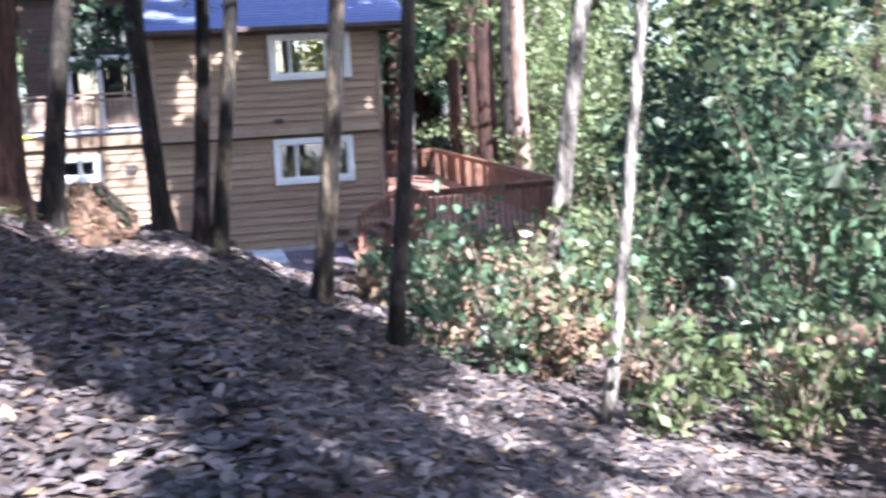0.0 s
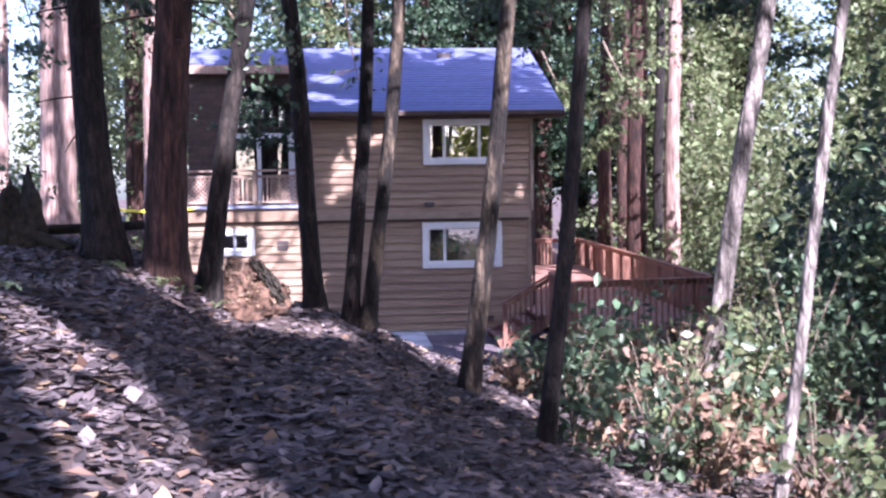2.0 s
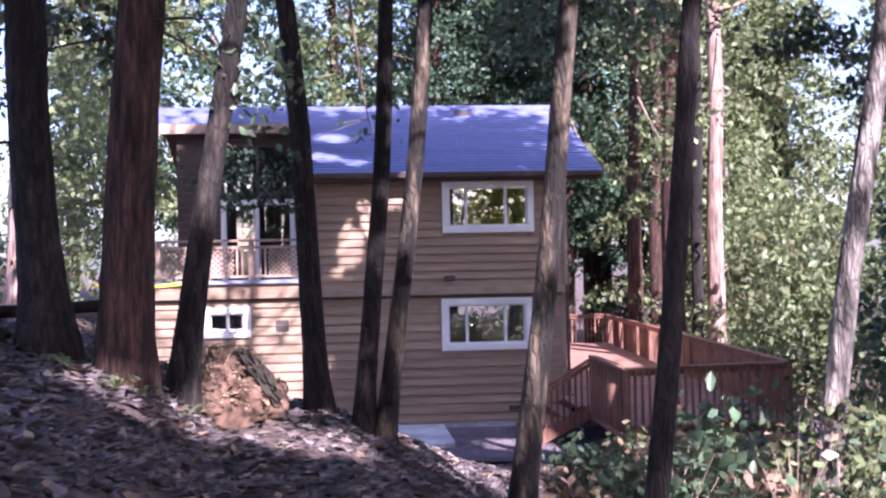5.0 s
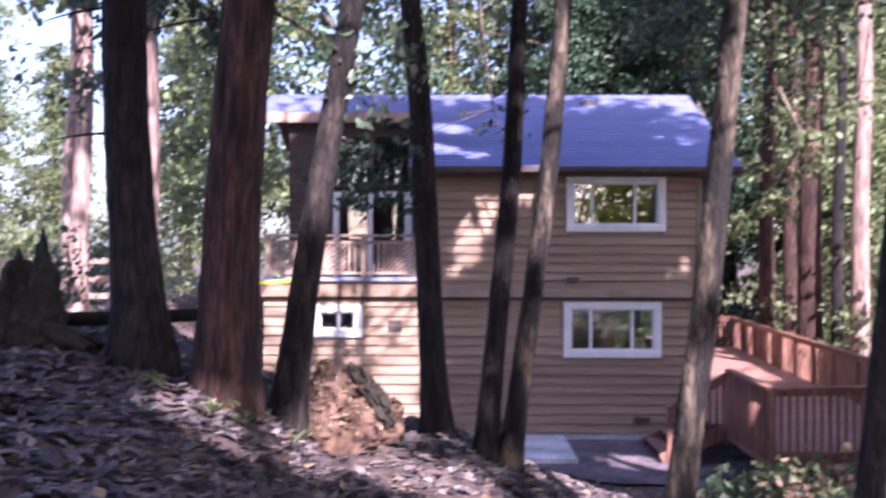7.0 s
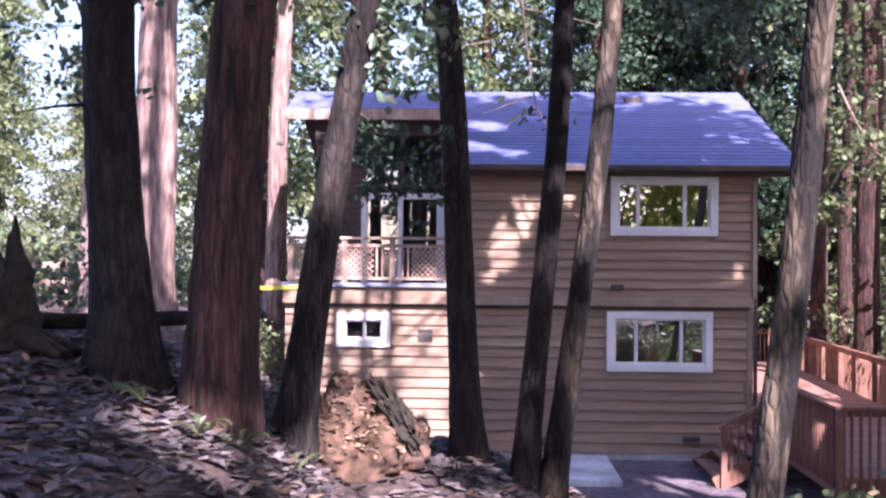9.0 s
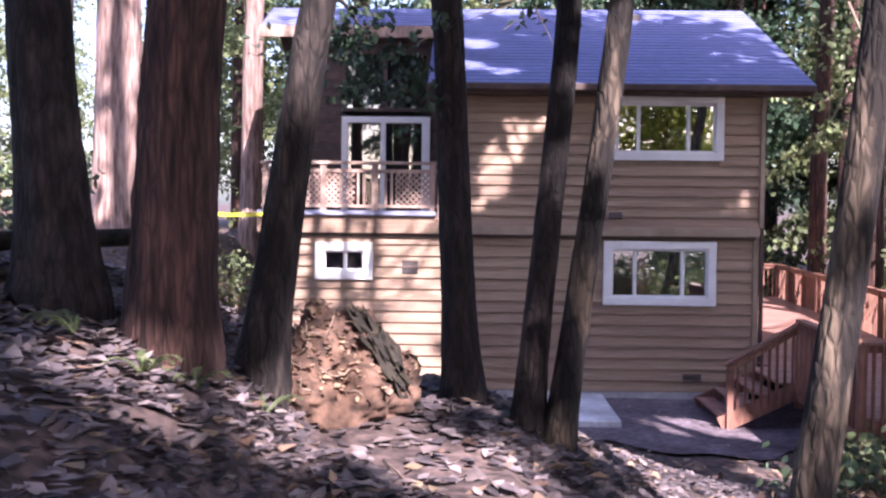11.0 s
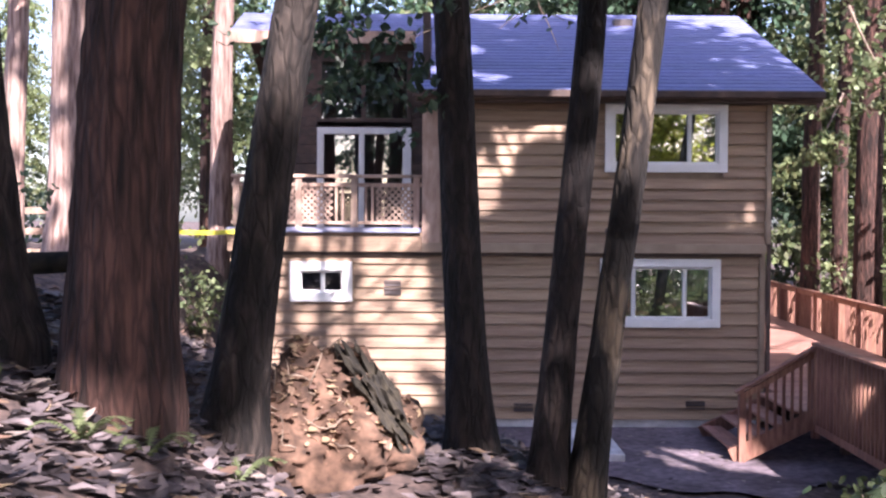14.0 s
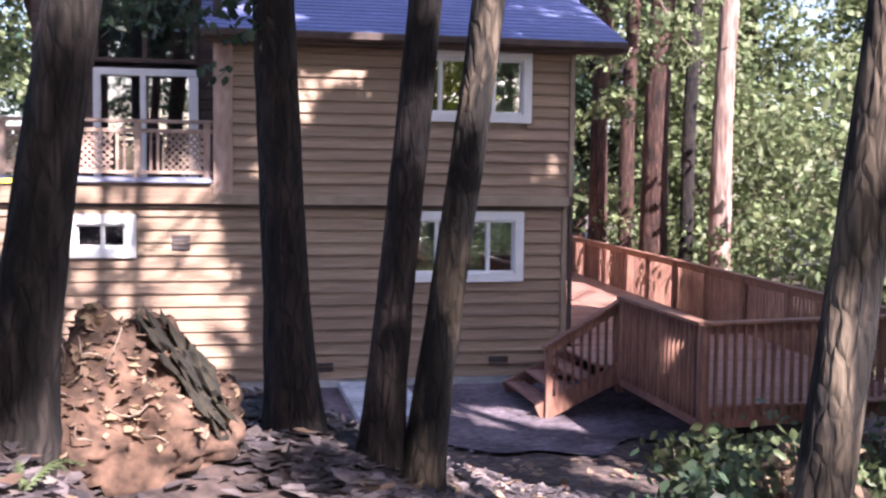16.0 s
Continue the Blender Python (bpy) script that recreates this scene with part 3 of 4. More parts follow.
y = -5.0
while y < 13.9:
    x0 = 2.56 if y < 0 or y > 9.4 else X1 + 0.06
    box_part("deck_board", (x0, deck_right(y) - 0.04, y, y + 0.134, DZ - 0.03, DZ), M_DECKB, deck, bevel=0.004)
    y += 0.14
for x, y in ((3.1, -4.4), (3.1, -2.0), (4.7, -4.2), (5.0, -0.5), (5.4, 4.0), (5.7, 9.0), (3.2, 1.5), (3.2, 6.0), (3.2, 12.5), (6.0, 13.0)):
    box_part("support_post", (x - 0.06, x + 0.06, y - 0.06, y + 0.06, -1.4, DZ - 0.035), M_DARKTRIM_SHADE, deck)
stairs = new("deck_stairs")
tagged(stairs, "four red-stained wooden steps with a sloped rail", "stairs")
for k in range(4):
    x, z = 1.42 + 0.28 * k, 0.04 + 0.165 * (k + 0) + 0.03
    for d in (0.0, 0.145):
        box_part("tread", (x + d, x + d + 0.138, -2.42, -0.75, z - 0.035, z), M_DECKB, stairs, bevel=0.004)
for yy in (-2.44, -0.73):
    beam("stringer", (1.42, yy, -0.06), (2.58, yy, 0.50), 0.045, 0.24, M_DECK, stairs)
box_part("post", (1.50, 1.59, -2.52, -2.43, -0.12, 0.84), M_DECK, stairs)
beam("hand_rail", (1.46, -2.48, 0.82), (2.56, -2.48, 1.46), 0.13, 0.04, M_DECK, stairs)
beam("rail", (1.5, -2.475, 0.74), (2.56, -2.475, 1.37), 0.04, 0.08, M_DECK, stairs)
for k in range(8):
    x = 1.66 + 0.112 * k
    z = 0.78 + (x - 1.5) * 0.585
    box_part("picket", (x - 0.019, x + 0.019, -2.465, -2.427, z - 0.88, z - 0.02), M_DECK, stairs)

# ---- trees ----
# spots the sun reaches through gaps cut in the unseen crowns: centre and radius
LIT = [((-4.0, 0, 1.2), 1.25), ((-3.5, 0, 0.9), 1.0), ((-4.5, 0, 2.2), 0.95), ((-3.5, 0, 2.1), 0.7), ((-2.75, 0, 0.9), 0.42), ((-1.95, -0.1, 3.3), 0.19), ((-1.75, -0.1, 3.75), 0.2), ((-1.55, -0.1, 4.2), 0.15), ((-0.75, -0.1, 4.5), 0.12),
       ((-3.3, -0.1, 2.8), 0.4), ((-4.6, 0, 3.3), 0.5), ((-2.4, 0.6, 5.5), 0.25), ((-2.2, 2.0, 6.0), 0.25), ((-1.7, 0.2, 5.3), 0.12),
       ((-2.92, -10.7, 1.9), 0.34), ((-3.02, -10.3, 1.95), 0.3), ((-3.0, -10.9, 1.65), 0.38), ((-2.75, -11.4, 1.6), 0.3), ((-2.45, -11.9, 1.55), 0.28), ((-2.15, -12.5, 1.55), 0.28), ((-1.15, -8.5, 0.9), 0.42), ((-0.75, -8.9, 0.75), 0.42), ((-0.3, -9.4, 0.6), 0.38), ((0.3, -9.2, 0.4), 0.25),
       ((-3.95, -12.8, 2.1), 0.4), ((-3.5, -12.3, 1.85), 0.3), ((-3.3, -11.3, 3.9), 0.1), ((-3.22, -11.3, 4.4), 0.22), ((-3.14, -11.3, 5.1), 0.42), ((-3.0, -11.3, 6.0), 0.5), ((-1.19, -10.1, 3.5), 0.1), ((-1.1, -10.1, 4.0), 0.16), ((-1.0, -10.1, 4.8), 0.2), ((-0.88, -10.1, 5.7), 0.26),
       ((-0.08, -12.2, 2.4), 0.0), ((0.06, -12.2, 3.6), 0.1), ((0.28, -12.2, 5.2), 0.08), ((3.42, -11.2, 3.0), 0.5), ((3.7, -11.2, 5.0), 0.5), ((1.95, -17, 2.5), 0.45), ((2.2, -17, 4.5), 0.5), ((1.75, -17, 1.0), 0.4),
       ((3.2, -12, 0.8), 0.7), ((2.2, -12.5, 0.6), 0.4), ((3.6, -14, 0.6), 0.7), ((4.8, -13, 1.5), 0.9), ((1.2, -13, 0.9), 0.35), ((6, -11, 2), 1.2),
       ((1.0, -17, 0.8), 0.3), ((0.4, -18.6, 1.1), 0.25), ((6.4, 5.5, 1.2), 0.9), ((1.0, -20.5, 0.9), 0.35), ((0.2, -21.2, 1.1), 0.3), ((-8.3, 0.5, 3.5), 0.8), ((-8.3, 0.5, 6), 0.8), ((-7.2, 7, 4), 1.0), ((-7.2, 7, 7), 1.0), ((-10.5, 4, 4), 1.0), ((-6.2, -3, 1.5), 0.7), ((-6.8, 1, 1.6), 0.9), ((7, 4.2, 4), 1.2), ((7, 4.2, 7), 1.5), ((2.6, -9.2, 0.6), 0.55), ((3.1, -8.2, 0.4), 0.5), ((3.6, -10.5, 1.5), 0.5), ((3.5, -10.5, 0.5), 0.4), ((3.7, -10.5, 2.2), 0.4), ((8.3, 0, 2.5), 1.0), ((9.5, 3, 4), 2.4), ((10.5, 9, 6), 2.8), ((11.5, 2, 7), 2.6), ((7.6, 9, 5), 1.3), ((8.5, 16, 6), 1.5), ((9, -4, 2), 1.0), ((8.2, -1, 0.9), 0.7), ((-5.6, -1, 1.6), 0.6), ((-9.5, 2, 2.5), 1.1)]
for k in range(8):      # two long streaks of light on the bank beside the path
    s = k / 7
    LIT.append(((-4.4 + 1.8 * s, -17.9 - 2.5 * s, 2.5 - 0.85 * s), 0.46 + 0.06 * math.sin(5 * s)))
    LIT.append(((-3.9 + 1.3 * s, -20.4 - 1.8 * s, 2.25 - 0.55 * s), 0.33 + 0.07 * math.sin(7 * s + 1)))
LIT += [((6.6, 13.5, 1.2), 0.8), ((6.2, -30.0, 6.0), 2.6),
        ((2.5, -15.5, 0.5), 0.6), ((3.5, -15.0, 1.2), 0.8), ((4.5, -16.5, 1.5), 1.0), ((1.2, -16.5, 0.7), 0.45), ((1.8, -18.5, 0.3), 0.5), ((3.0, -18.5, 0.6), 0.7), ((1.85, -17.0, 1.7), 0.45), ((2.1, -17.0, 3.4), 0.45), ((1.4, -15.2, 0.7), 0.45), ((4.2, -13.6, 1.6), 0.7),
        ((-0.4, -7.4, 0.5), 0.45), ((0.2, -7.8, 0.4), 0.36), ((0.9, -2.4, -0.1), 0.34), ((1.6, -2.7, -0.1), 0.28), ((5.5, -14.0, 2.5), 1.0)]
LIT_P = np.array([p for p, _ in LIT])
LIT_R = np.array([r for _, r in LIT])
SUN_A = np.array(SUN)


def unlit(points, margin, start=0.0):
    """Which points stay clear of every beam of light that comes down to the lit spots."""
    gj = np.random.default_rng(len(points))
    points = points + gj.normal(0, 0.09, points.shape)
    stray = gj.uniform(0, 1, len(points)) < 0.012
    keep = np.ones(len(points), bool)
    for p, r in zip(LIT_P, LIT_R):
        d = points - p
        along = d @ SUN_A
        off = np.linalg.norm(d - along[:, None] * SUN_A, axis=1)
        keep &= (off > r + margin) | (along < start)
    return keep | stray


def trunk_line(base, top_x, top_z, height, g, wob=0.05):
    """Points of a trunk that passes base and (top_x, top_z) and goes on to the height."""
    zs = np.concatenate([[base[2] - 0.5], np.linspace(base[2], base[2] + 6.5, 60), np.linspace(base[2] + 6.8, base[2] + height, 20)])
    s = (zs - base[2]) / (top_z - base[2])
    bend = np.where(s < 1.2, s, 1.2 + (s - 1.2) * 0.35)
    xx = base[0] + (top_x - base[0]) * bend + wob * np.sin(zs * 0.9 + base[0]) * np.clip(s, 0, 1)
    yy = base[1] + 0.4 * wob * np.sin(zs * 0.7 + base[0] * 2) * np.clip(s, 0, 1)
    return np.stack([xx, yy, zs], 1)


def tree(name, label, base, top_x, top_z, dia, bark, height=19.0, flare=1.5, crown=None, leaves=M_LEAF, seed=1, sides=36, rough=0.03, ridges=11, stubs=0, shaped=True):
    g = np.random.default_rng(seed)
    t = new(name)
    t.location = base
    tagged(t, label, "tree")
    inv = Matrix.Translation(base).inverted()
    pts = trunk_line(base, top_x, top_z, height, g)
    s = np.clip((pts[:, 2] - base[2]) / height, 0, 1)
    rad = dia / 2 * (1.0 - 0.72 * s) * (1 + (flare - 1) * np.exp(-np.maximum(pts[:, 2] - base[2], 0) * 2.6))
    v, f = tube_mesh(pts, rad, sides, rough, seed, ridges)
    tr = data_ob("trunk", v, f, bark, t, smooth=True)
    tr.matrix_parent_inverse = inv
    limbs = []
    if stubs:
        for k in range(stubs):
            i = g.integers(16, 58)
            a = g.uniform(0, 6.28)
            L = g.uniform(0.5, 2.0)
            q = [pts[i] + np.array([math.cos(a), math.sin(a), -0.15 * u]) * L * u for u in np.linspace(0, 1, 6)]
            limbs.append(tube_mesh(q, np.linspace(0.022, 0.005, 6), 6, 0.05, seed + k))
    if crown:
        n, radius, z0, z1, size = crown
        for k in range(9):
            i = min(79, 64 + k * 2)
            a = k * 2.4 + seed
            L = radius * (0.9 - 0.05 * k)
            q = [pts[i] + np.array([math.cos(a), math.sin(a), 0.45 * u]) * L * u for u in np.linspace(0, 1, 6)]
            limbs.append(tube_mesh(q, np.linspace(dia * 0.16, 0.02, 6), 7, 0.05, seed + k))
        cl = int(n / 34)
        zc = g.uniform(z0, z1, cl)
        rr = radius * np.sqrt(g.uniform(0, 1, cl)) * (1.05 - 0.55 * (zc - z0) / (z1 - z0))
        aa = g.uniform(0, 6.28, cl)
        i = np.clip(np.searchsorted(pts[:, 2], zc), 0, len(pts) - 1)
        cent = np.stack([pts[i, 0] + rr * np.cos(aa), pts[i, 1] + rr * np.sin(aa), zc], 1)
        c = (cent[:, None] + g.normal(size=(cl, 34, 3)) * np.array([0.5, 0.5, 0.26])).reshape(-1, 3)
        c = c[unlit(c, size * 0.7)] if shaped else c
        v, f = card_mesh(c, size, g, 0.3)
        o = data_ob("crown", v, f, leaves, t)
        o.matrix_parent_inverse = inv
    for v, f in limbs:
        o = data_ob("limb", v, f, bark, t, smooth=True)
        o.matrix_parent_inverse = inv
    return t


def on(x, y, dz=0.0):
    return (x, y, float(hill(x, y)) + dz)


CROWN = (7800, 4.4, 10.0, 19.0, 0.36)
tree("fir_tree", "broad dark-barked conifer trunk on the leafy bank", (-4.78, -11.7, 2.45), -4.98, 5.7, 0.41, M_BARK_DARK, 22, 1.6, CROWN, M_LEAF_DARK, 3, stubs=11, rough=0.05)
tree("redwood_tree", "redwood trunk with stringy red-brown bark on the bank", (-4.0, -12.0, 2.2), -3.85, 5.7, 0.485, M_BARK_RED, 24, 1.25, CROWN, M_LEAF_DARK, 4, sides=40, rough=0.05, ridges=13, stubs=8)
tree("tanoak_tree", "leaning tanoak trunk with sunlit upper bark", (-3.60, -11.3, 1.9), -3.05, 5.7, 0.26, M_BARK_LEAN, 17, 1.6, CROWN, M_LEAF, 5)
tree("tanoak_tree", "slender dark tanoak trunk beside the path", (-2.26, -9.8, 1.57), -2.53, 5.7, 0.265, M_BARK_DARK, 18, 1.5, CROWN, M_LEAF, 6)
tree("tanoak_tree", "dark trunk of a twin tanoak above the drive", (-1.77, -9.95, 1.34), -1.43, 5.7, 0.215, M_BARK_DARK, 18, 1.5, CROWN, M_LEAF, 7)
tree("tanoak_tree", "pale-patched trunk of a twin tanoak above the drive", (-1.54, -10.0, 1.15), -0.99, 5.7, 0.215, M_BARK_TAN, 18, 1.5, CROWN, M_LEAF, 8)
tree("tanoak_tree", "mottled grey tanoak trunk among the bushes", (-0.33, -12.2, 0.85), 0.28, 5.7, 0.235, M_BARK_TAN, 18, 1.3, CROWN, M_LEAF, 9)
tree("tanoak_tree", "straight grey-brown tanoak trunk on the slope edge", (0.08, -15.0, 0.55), 0.65, 5.7, 0.168, M_BARK_DARK, 18, 1.35, CROWN, M_LEAF, 10)
tree("tanoak_tree", "pale flaking tanoak trunk in the thicket", (2.97, -11.2, -0.1), 3.81, 5.7, 0.28, M_BARK_PALE, 18, 1.35, (15000, 5.2, 8.6, 19.5, 0.36), M_LEAF, 11)
tree("young_tree", "thin white-barked sapling leaning over the slope", (1.63, -17.0, 0.2), 2.39, 5.7, 0.12, M_BARK_PALE, 13, 1.2, (2600, 3.2, 9.5, 13.5, 0.34), M_LEAF, 12, sides=14)
for k, (x, y, dia) in enumerate(((-8.3, 0.5, 0.82), (-7.25, 7.0, 0.5), (-10.6, 4.0, 0.45), (-12.5, 9.0, 0.5))):
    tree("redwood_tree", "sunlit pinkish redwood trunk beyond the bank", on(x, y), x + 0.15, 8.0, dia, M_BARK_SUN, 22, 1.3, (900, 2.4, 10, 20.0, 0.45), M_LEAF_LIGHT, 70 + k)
# redwoods out of view, added to block sun from path, house and deck
for k, (x, y) in enumerate(((-7.5, -27), (-3.5, -33), (3.0, -31.5), (1, -39), (7.4, -17.5), (10.5, -14.5), (-9, -19), (-6, -40), (0.0, -30.5))):
    tree("redwood_tree", "unseen tall redwood added to shade the slope and house", on(x, y), x + 0.1, 6.0, 0.55, M_BARK_RED, 27, 1.3, (12500, 5.2, 9.0, 25.0 if x < 6 else 15.5, 0.42), M_LEAF_DARK, 30 + k)
# redwoods beside and behind the deck
BACK = (1300, 1.6, 6.5, 20.0, 0.21)
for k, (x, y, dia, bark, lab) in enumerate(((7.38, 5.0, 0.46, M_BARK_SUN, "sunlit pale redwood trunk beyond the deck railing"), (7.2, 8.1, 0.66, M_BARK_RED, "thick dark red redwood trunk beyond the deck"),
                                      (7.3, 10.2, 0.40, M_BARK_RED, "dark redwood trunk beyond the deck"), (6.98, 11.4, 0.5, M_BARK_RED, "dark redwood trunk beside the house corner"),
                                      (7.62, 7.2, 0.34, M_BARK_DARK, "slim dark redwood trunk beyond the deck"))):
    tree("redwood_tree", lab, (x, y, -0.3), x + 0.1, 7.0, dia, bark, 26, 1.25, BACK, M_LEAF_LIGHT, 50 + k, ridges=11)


def spray_crown(g, n, h0, h1, r0, size):
    """Leaves in drooping sprays round an upright axis, narrowing upward, with gaps."""
    cl = max(4, int(n / 90))
    z = h0 + (h1 - h0) * g.uniform(0, 1, cl) ** 1.1
    rr = r0 * (1.05 - 0.8 * (z - h0) / (h1 - h0)) * g.uniform(0.35, 1.0, cl)
    a = g.uniform(0, 6.28, cl)
    cent = np.stack([rr * np.cos(a), rr * np.sin(a), z], 1)
    out = np.stack([np.cos(a), np.sin(a), 0 * a], 1)[:, None]
    along, side = g.normal(size=(cl, 90, 1)) * 0.62 * (r0 / 2.8), g.normal(size=(cl, 90, 1)) * 0.30
    across = np.stack([-np.sin(a), np.cos(a), 0 * a], 1)[:, None]
    sp = out * along + across * side + np.array([0, 0, 1.0]) * (g.normal(size=(cl, 90, 1)) * 0.10 - 0.45 * along - 0.35 * np.abs(side))
    return card_mesh((cent[:, None] + sp).reshape(-1, 3), size, g, 0.6)


def forest_tree(g, seed, h, r0, n, size, leaves, bark, dia):
    t = new("forest_tree")
    pts = np.stack([0.15 * np.sin(np.linspace(0, 3, 16) + seed), 0.1 * np.cos(np.linspace(0, 4, 16)), np.linspace(-0.6, h, 16)], 1)
    v, f = tube_mesh(pts, np.linspace(dia / 2 * 1.2, 0.04, 16), 12, 0.06, seed, 5)
    data_ob("trunk", v, f, bark, t, smooth=True)
    v, f = spray_crown(g, n, h * 0.13, h, r0, size)
    data_ob("crown", v, f, leaves, t)
    tagged(t, "leafy forest tree round the house, some out of view" if leaves != M_LEAF_DARK else "dark leafy conifer in the surrounding wood", "tree", "woods round the house")
    return t


kinds = []
for k, (lv, bark, h, r0) in enumerate(((M_LEAF_LIGHT, M_BARK_RED, 21, 3.0), (M_LEAF, M_BARK_DARK, 17, 3.2), (M_LEAF_DARK, M_BARK_RED, 24, 2.8), (M_LEAF_LIGHT, M_BARK_PALE, 14, 3.0))):
    kinds.append(forest_tree(np.random.default_rng(80 + k), 80 + k, h, r0, 17000, 0.20, lv, bark, 0.55))
g = np.random.default_rng(5)
spots = []
for k in range(15):
    spots.append((-26 + 4.0 * k + g.uniform(-1, 1), 16 + g.uniform(0, 5)))
for k in range(18):
    spots.append((-40 + 5.0 * k + g.uniform(-2, 2), 26 + g.uniform(0, 10)))
for k in range(9):
    spots.append((-13.5 - g.uniform(0, 9), -14 + 4.2 * k + g.uniform(-1, 1)))
for k in range(10):
    spots.append((12.5 + g.uniform(0, 9), -22 + 4.4 * k + g.uniform(-1, 1)))
spots = [q for q in spots if q[0] > -7 or (q[1] > 20 and g.uniform() < 0.45)]
# unseen row far behind the path, added to darken the window reflections
for k in range(16):
    spots.append((-38 + 5.0 * k + g.uniform(-1.5, 1.5), -56 + g.uniform(-5, 5)))
spots += [(1.5, 17.5), (3.8, 18.5), (6.0, 17), (7.6, 19.5), (2.6, 22), (5.2, 23), (8.8, 22.5), (-9.3, 17), (10.5, 13), (12, 18)]
used = set()
for k, (x, y) in enumerate(spots):
    i = int(g.integers(0, 4))
    # trees on this side always get the leaf colour brightened as if sunlit
    if x > 9 and y > -20:
        i = (0, 3)[k % 2]
    elif 0 < x < 9 and 10 < y < 27:
        i = 2
    m = Matrix.Translation((x, y, float(hill(x, y)))) @ Matrix.Rotation(g.uniform(0, 6.28), 4, "Z") @ Matrix.Scale(g.uniform(0.8, 1.2) * (0.42 if x > 11.5 and -24 < y < 4 else 1.0), 4)
    if i not in used:
        used.add(i)
        kinds[i].matrix_basis = m
    else:
        c = copy_thing(kinds[i], m)
        c.scale = (m.to_scale())


# ---- bushes ----
def shrub(name, label, base, r, h, n, size, leaves, seed, stems=7, group="", lean=0.0):
    g = np.random.default_rng(seed)
    t = new(name)
    t.location = base
    tagged(t, label, "shrub", group)
    tubes, tips = [], []
    for k in range(stems):
        a, L = g.uniform(0, 6.28), h * g.uniform(0.6, 1.05)
        q = [np.array([math.cos(a) * r * 0.7 * u * u + lean * u, math.sin(a) * r * 0.7 * u * u, L * u - 0.05]) for u in np.linspace(0, 1, 7)]
        tubes.append(tube_mesh(q, np.linspace(0.014, 0.003, 7), 5, 0.05, seed + k))
        tips += q[2:]
    for v, f in tubes:
        data_ob("stem", v, f, M_TWIG, t)
    tips = np.array(tips)
    cl = max(1, n // 9)
    cent = tips[g.integers(0, len(tips), cl)] + g.normal(size=(cl, 3)) * np.array([r * 0.32, r * 0.32, h * 0.10])
    c = (cent[:, None] + g.normal(size=(cl, 9, 3)) * size * 0.9).reshape(-1, 3)
    c[:, 2] = np.maximum(c[:, 2], 0.03)
    if h > 1.2 and base[1] < -5:
        c = c[unlit(c + np.array(base), 0.08, 1.6)]
    v, f = leaf_mesh(c, size, g, 0.35)
    data_ob("foliage", v, f, leaves, t)
    return t


g = np.random.default_rng(21)
for k in range(46):
    x, y = g.uniform(0.3, 8.5), g.uniform(-19.5, -7.5)
    u = x - (-1.6 - 0.07 * (y + 27))
    if u < 2.4 or (y > -11 and x < 2.0) or (y < -15 and u < 3.3):
        continue
    pick = g.uniform()
    green = pick > 0.42
    shrub("hazel_bush" if green else "dry_bush", "broad-leaved green bush on the slope below the path" if green else "half-dry brown bush on the slope below the path",
          on(x, y), g.uniform(0.5, 0.9), g.uniform(0.9, 1.7) + (0.9 if x > 4 else 0), 330 if green else 130, 0.125, M_LEAF if pick > 0.66 else M_LEAF_LIGHT if green else M_DRY, 200 + k, stems=9 if green else 15, group="bushes on the slope")
for k, (x, y, r, h, lv, n) in enumerate(((3.6, -10.9, 0.7, 2.2, M_LEAF_LIGHT, 500), (4.1, -11.6, 0.8, 2.6, M_LEAF, 650), (2.9, -12.4, 0.7, 1.5, M_LEAF_LIGHT, 450), (1.0, -11.2, 0.5, 1.0, M_LEAF, 420),
                                      (1.8, -10.6, 0.6, 1.2, M_DRY, 420), (2.6, -9.2, 0.6, 1.1, M_LEAF_LIGHT, 420), (2.05, -5.5, 0.35, 0.38, M_LEAF_LIGHT, 240), (2.7, -5.6, 0.4, 0.45, M_LEAF_LIGHT, 260), (3.1, -8.0, 0.55, 0.9, M_LEAF_LIGHT, 420), (3.8, -8.4, 0.5, 1.0, M_LEAF_LIGHT, 380), (1.2, -8.6, 0.5, 0.7, M_LEAF, 300), (2.2, -7.3, 0.45, 0.6, M_LEAF_LIGHT, 300),
                                      (3.1, -6.6, 0.5, 0.7, M_DRY, 260), (4.0, -6.8, 0.5, 0.9, M_LEAF, 320), (0.9, -14.0, 0.4, 0.8, M_DRY, 300), (1.8, -15.2, 0.5, 0.9, M_DRY, 300),
                                      (2.6, -16.0, 0.5, 0.9, M_LEAF, 300), (3.3, -17.5, 0.6, 1.3, M_LEAF_LIGHT, 320), (0.4, -11.0, 0.35, 0.5, M_DRY, 200), (5.2, -9, 0.9, 2.6, M_LEAF_DARK, 700), (2.5, -7.6, 0.6, 0.85, M_LEAF_LIGHT, 420), (3.3, -6.6, 0.6, 0.8, M_LEAF, 420), (4.0, -6.1, 0.6, 0.9, M_DRY, 260), (4.7, -6.6, 0.7, 1.2, M_LEAF_LIGHT, 480), (1.7, -8.2, 0.5, 0.7, M_DRY, 220))):
    nm = "dry_bush" if lv == M_DRY else "hazel_bush"
    shrub(nm, "sparse brown dry bush near the drive" if lv == M_DRY else "leafy green bush near the drive", on(x, y), r, h, n, 0.12, lv, 300 + k, group="bushes on the slope")
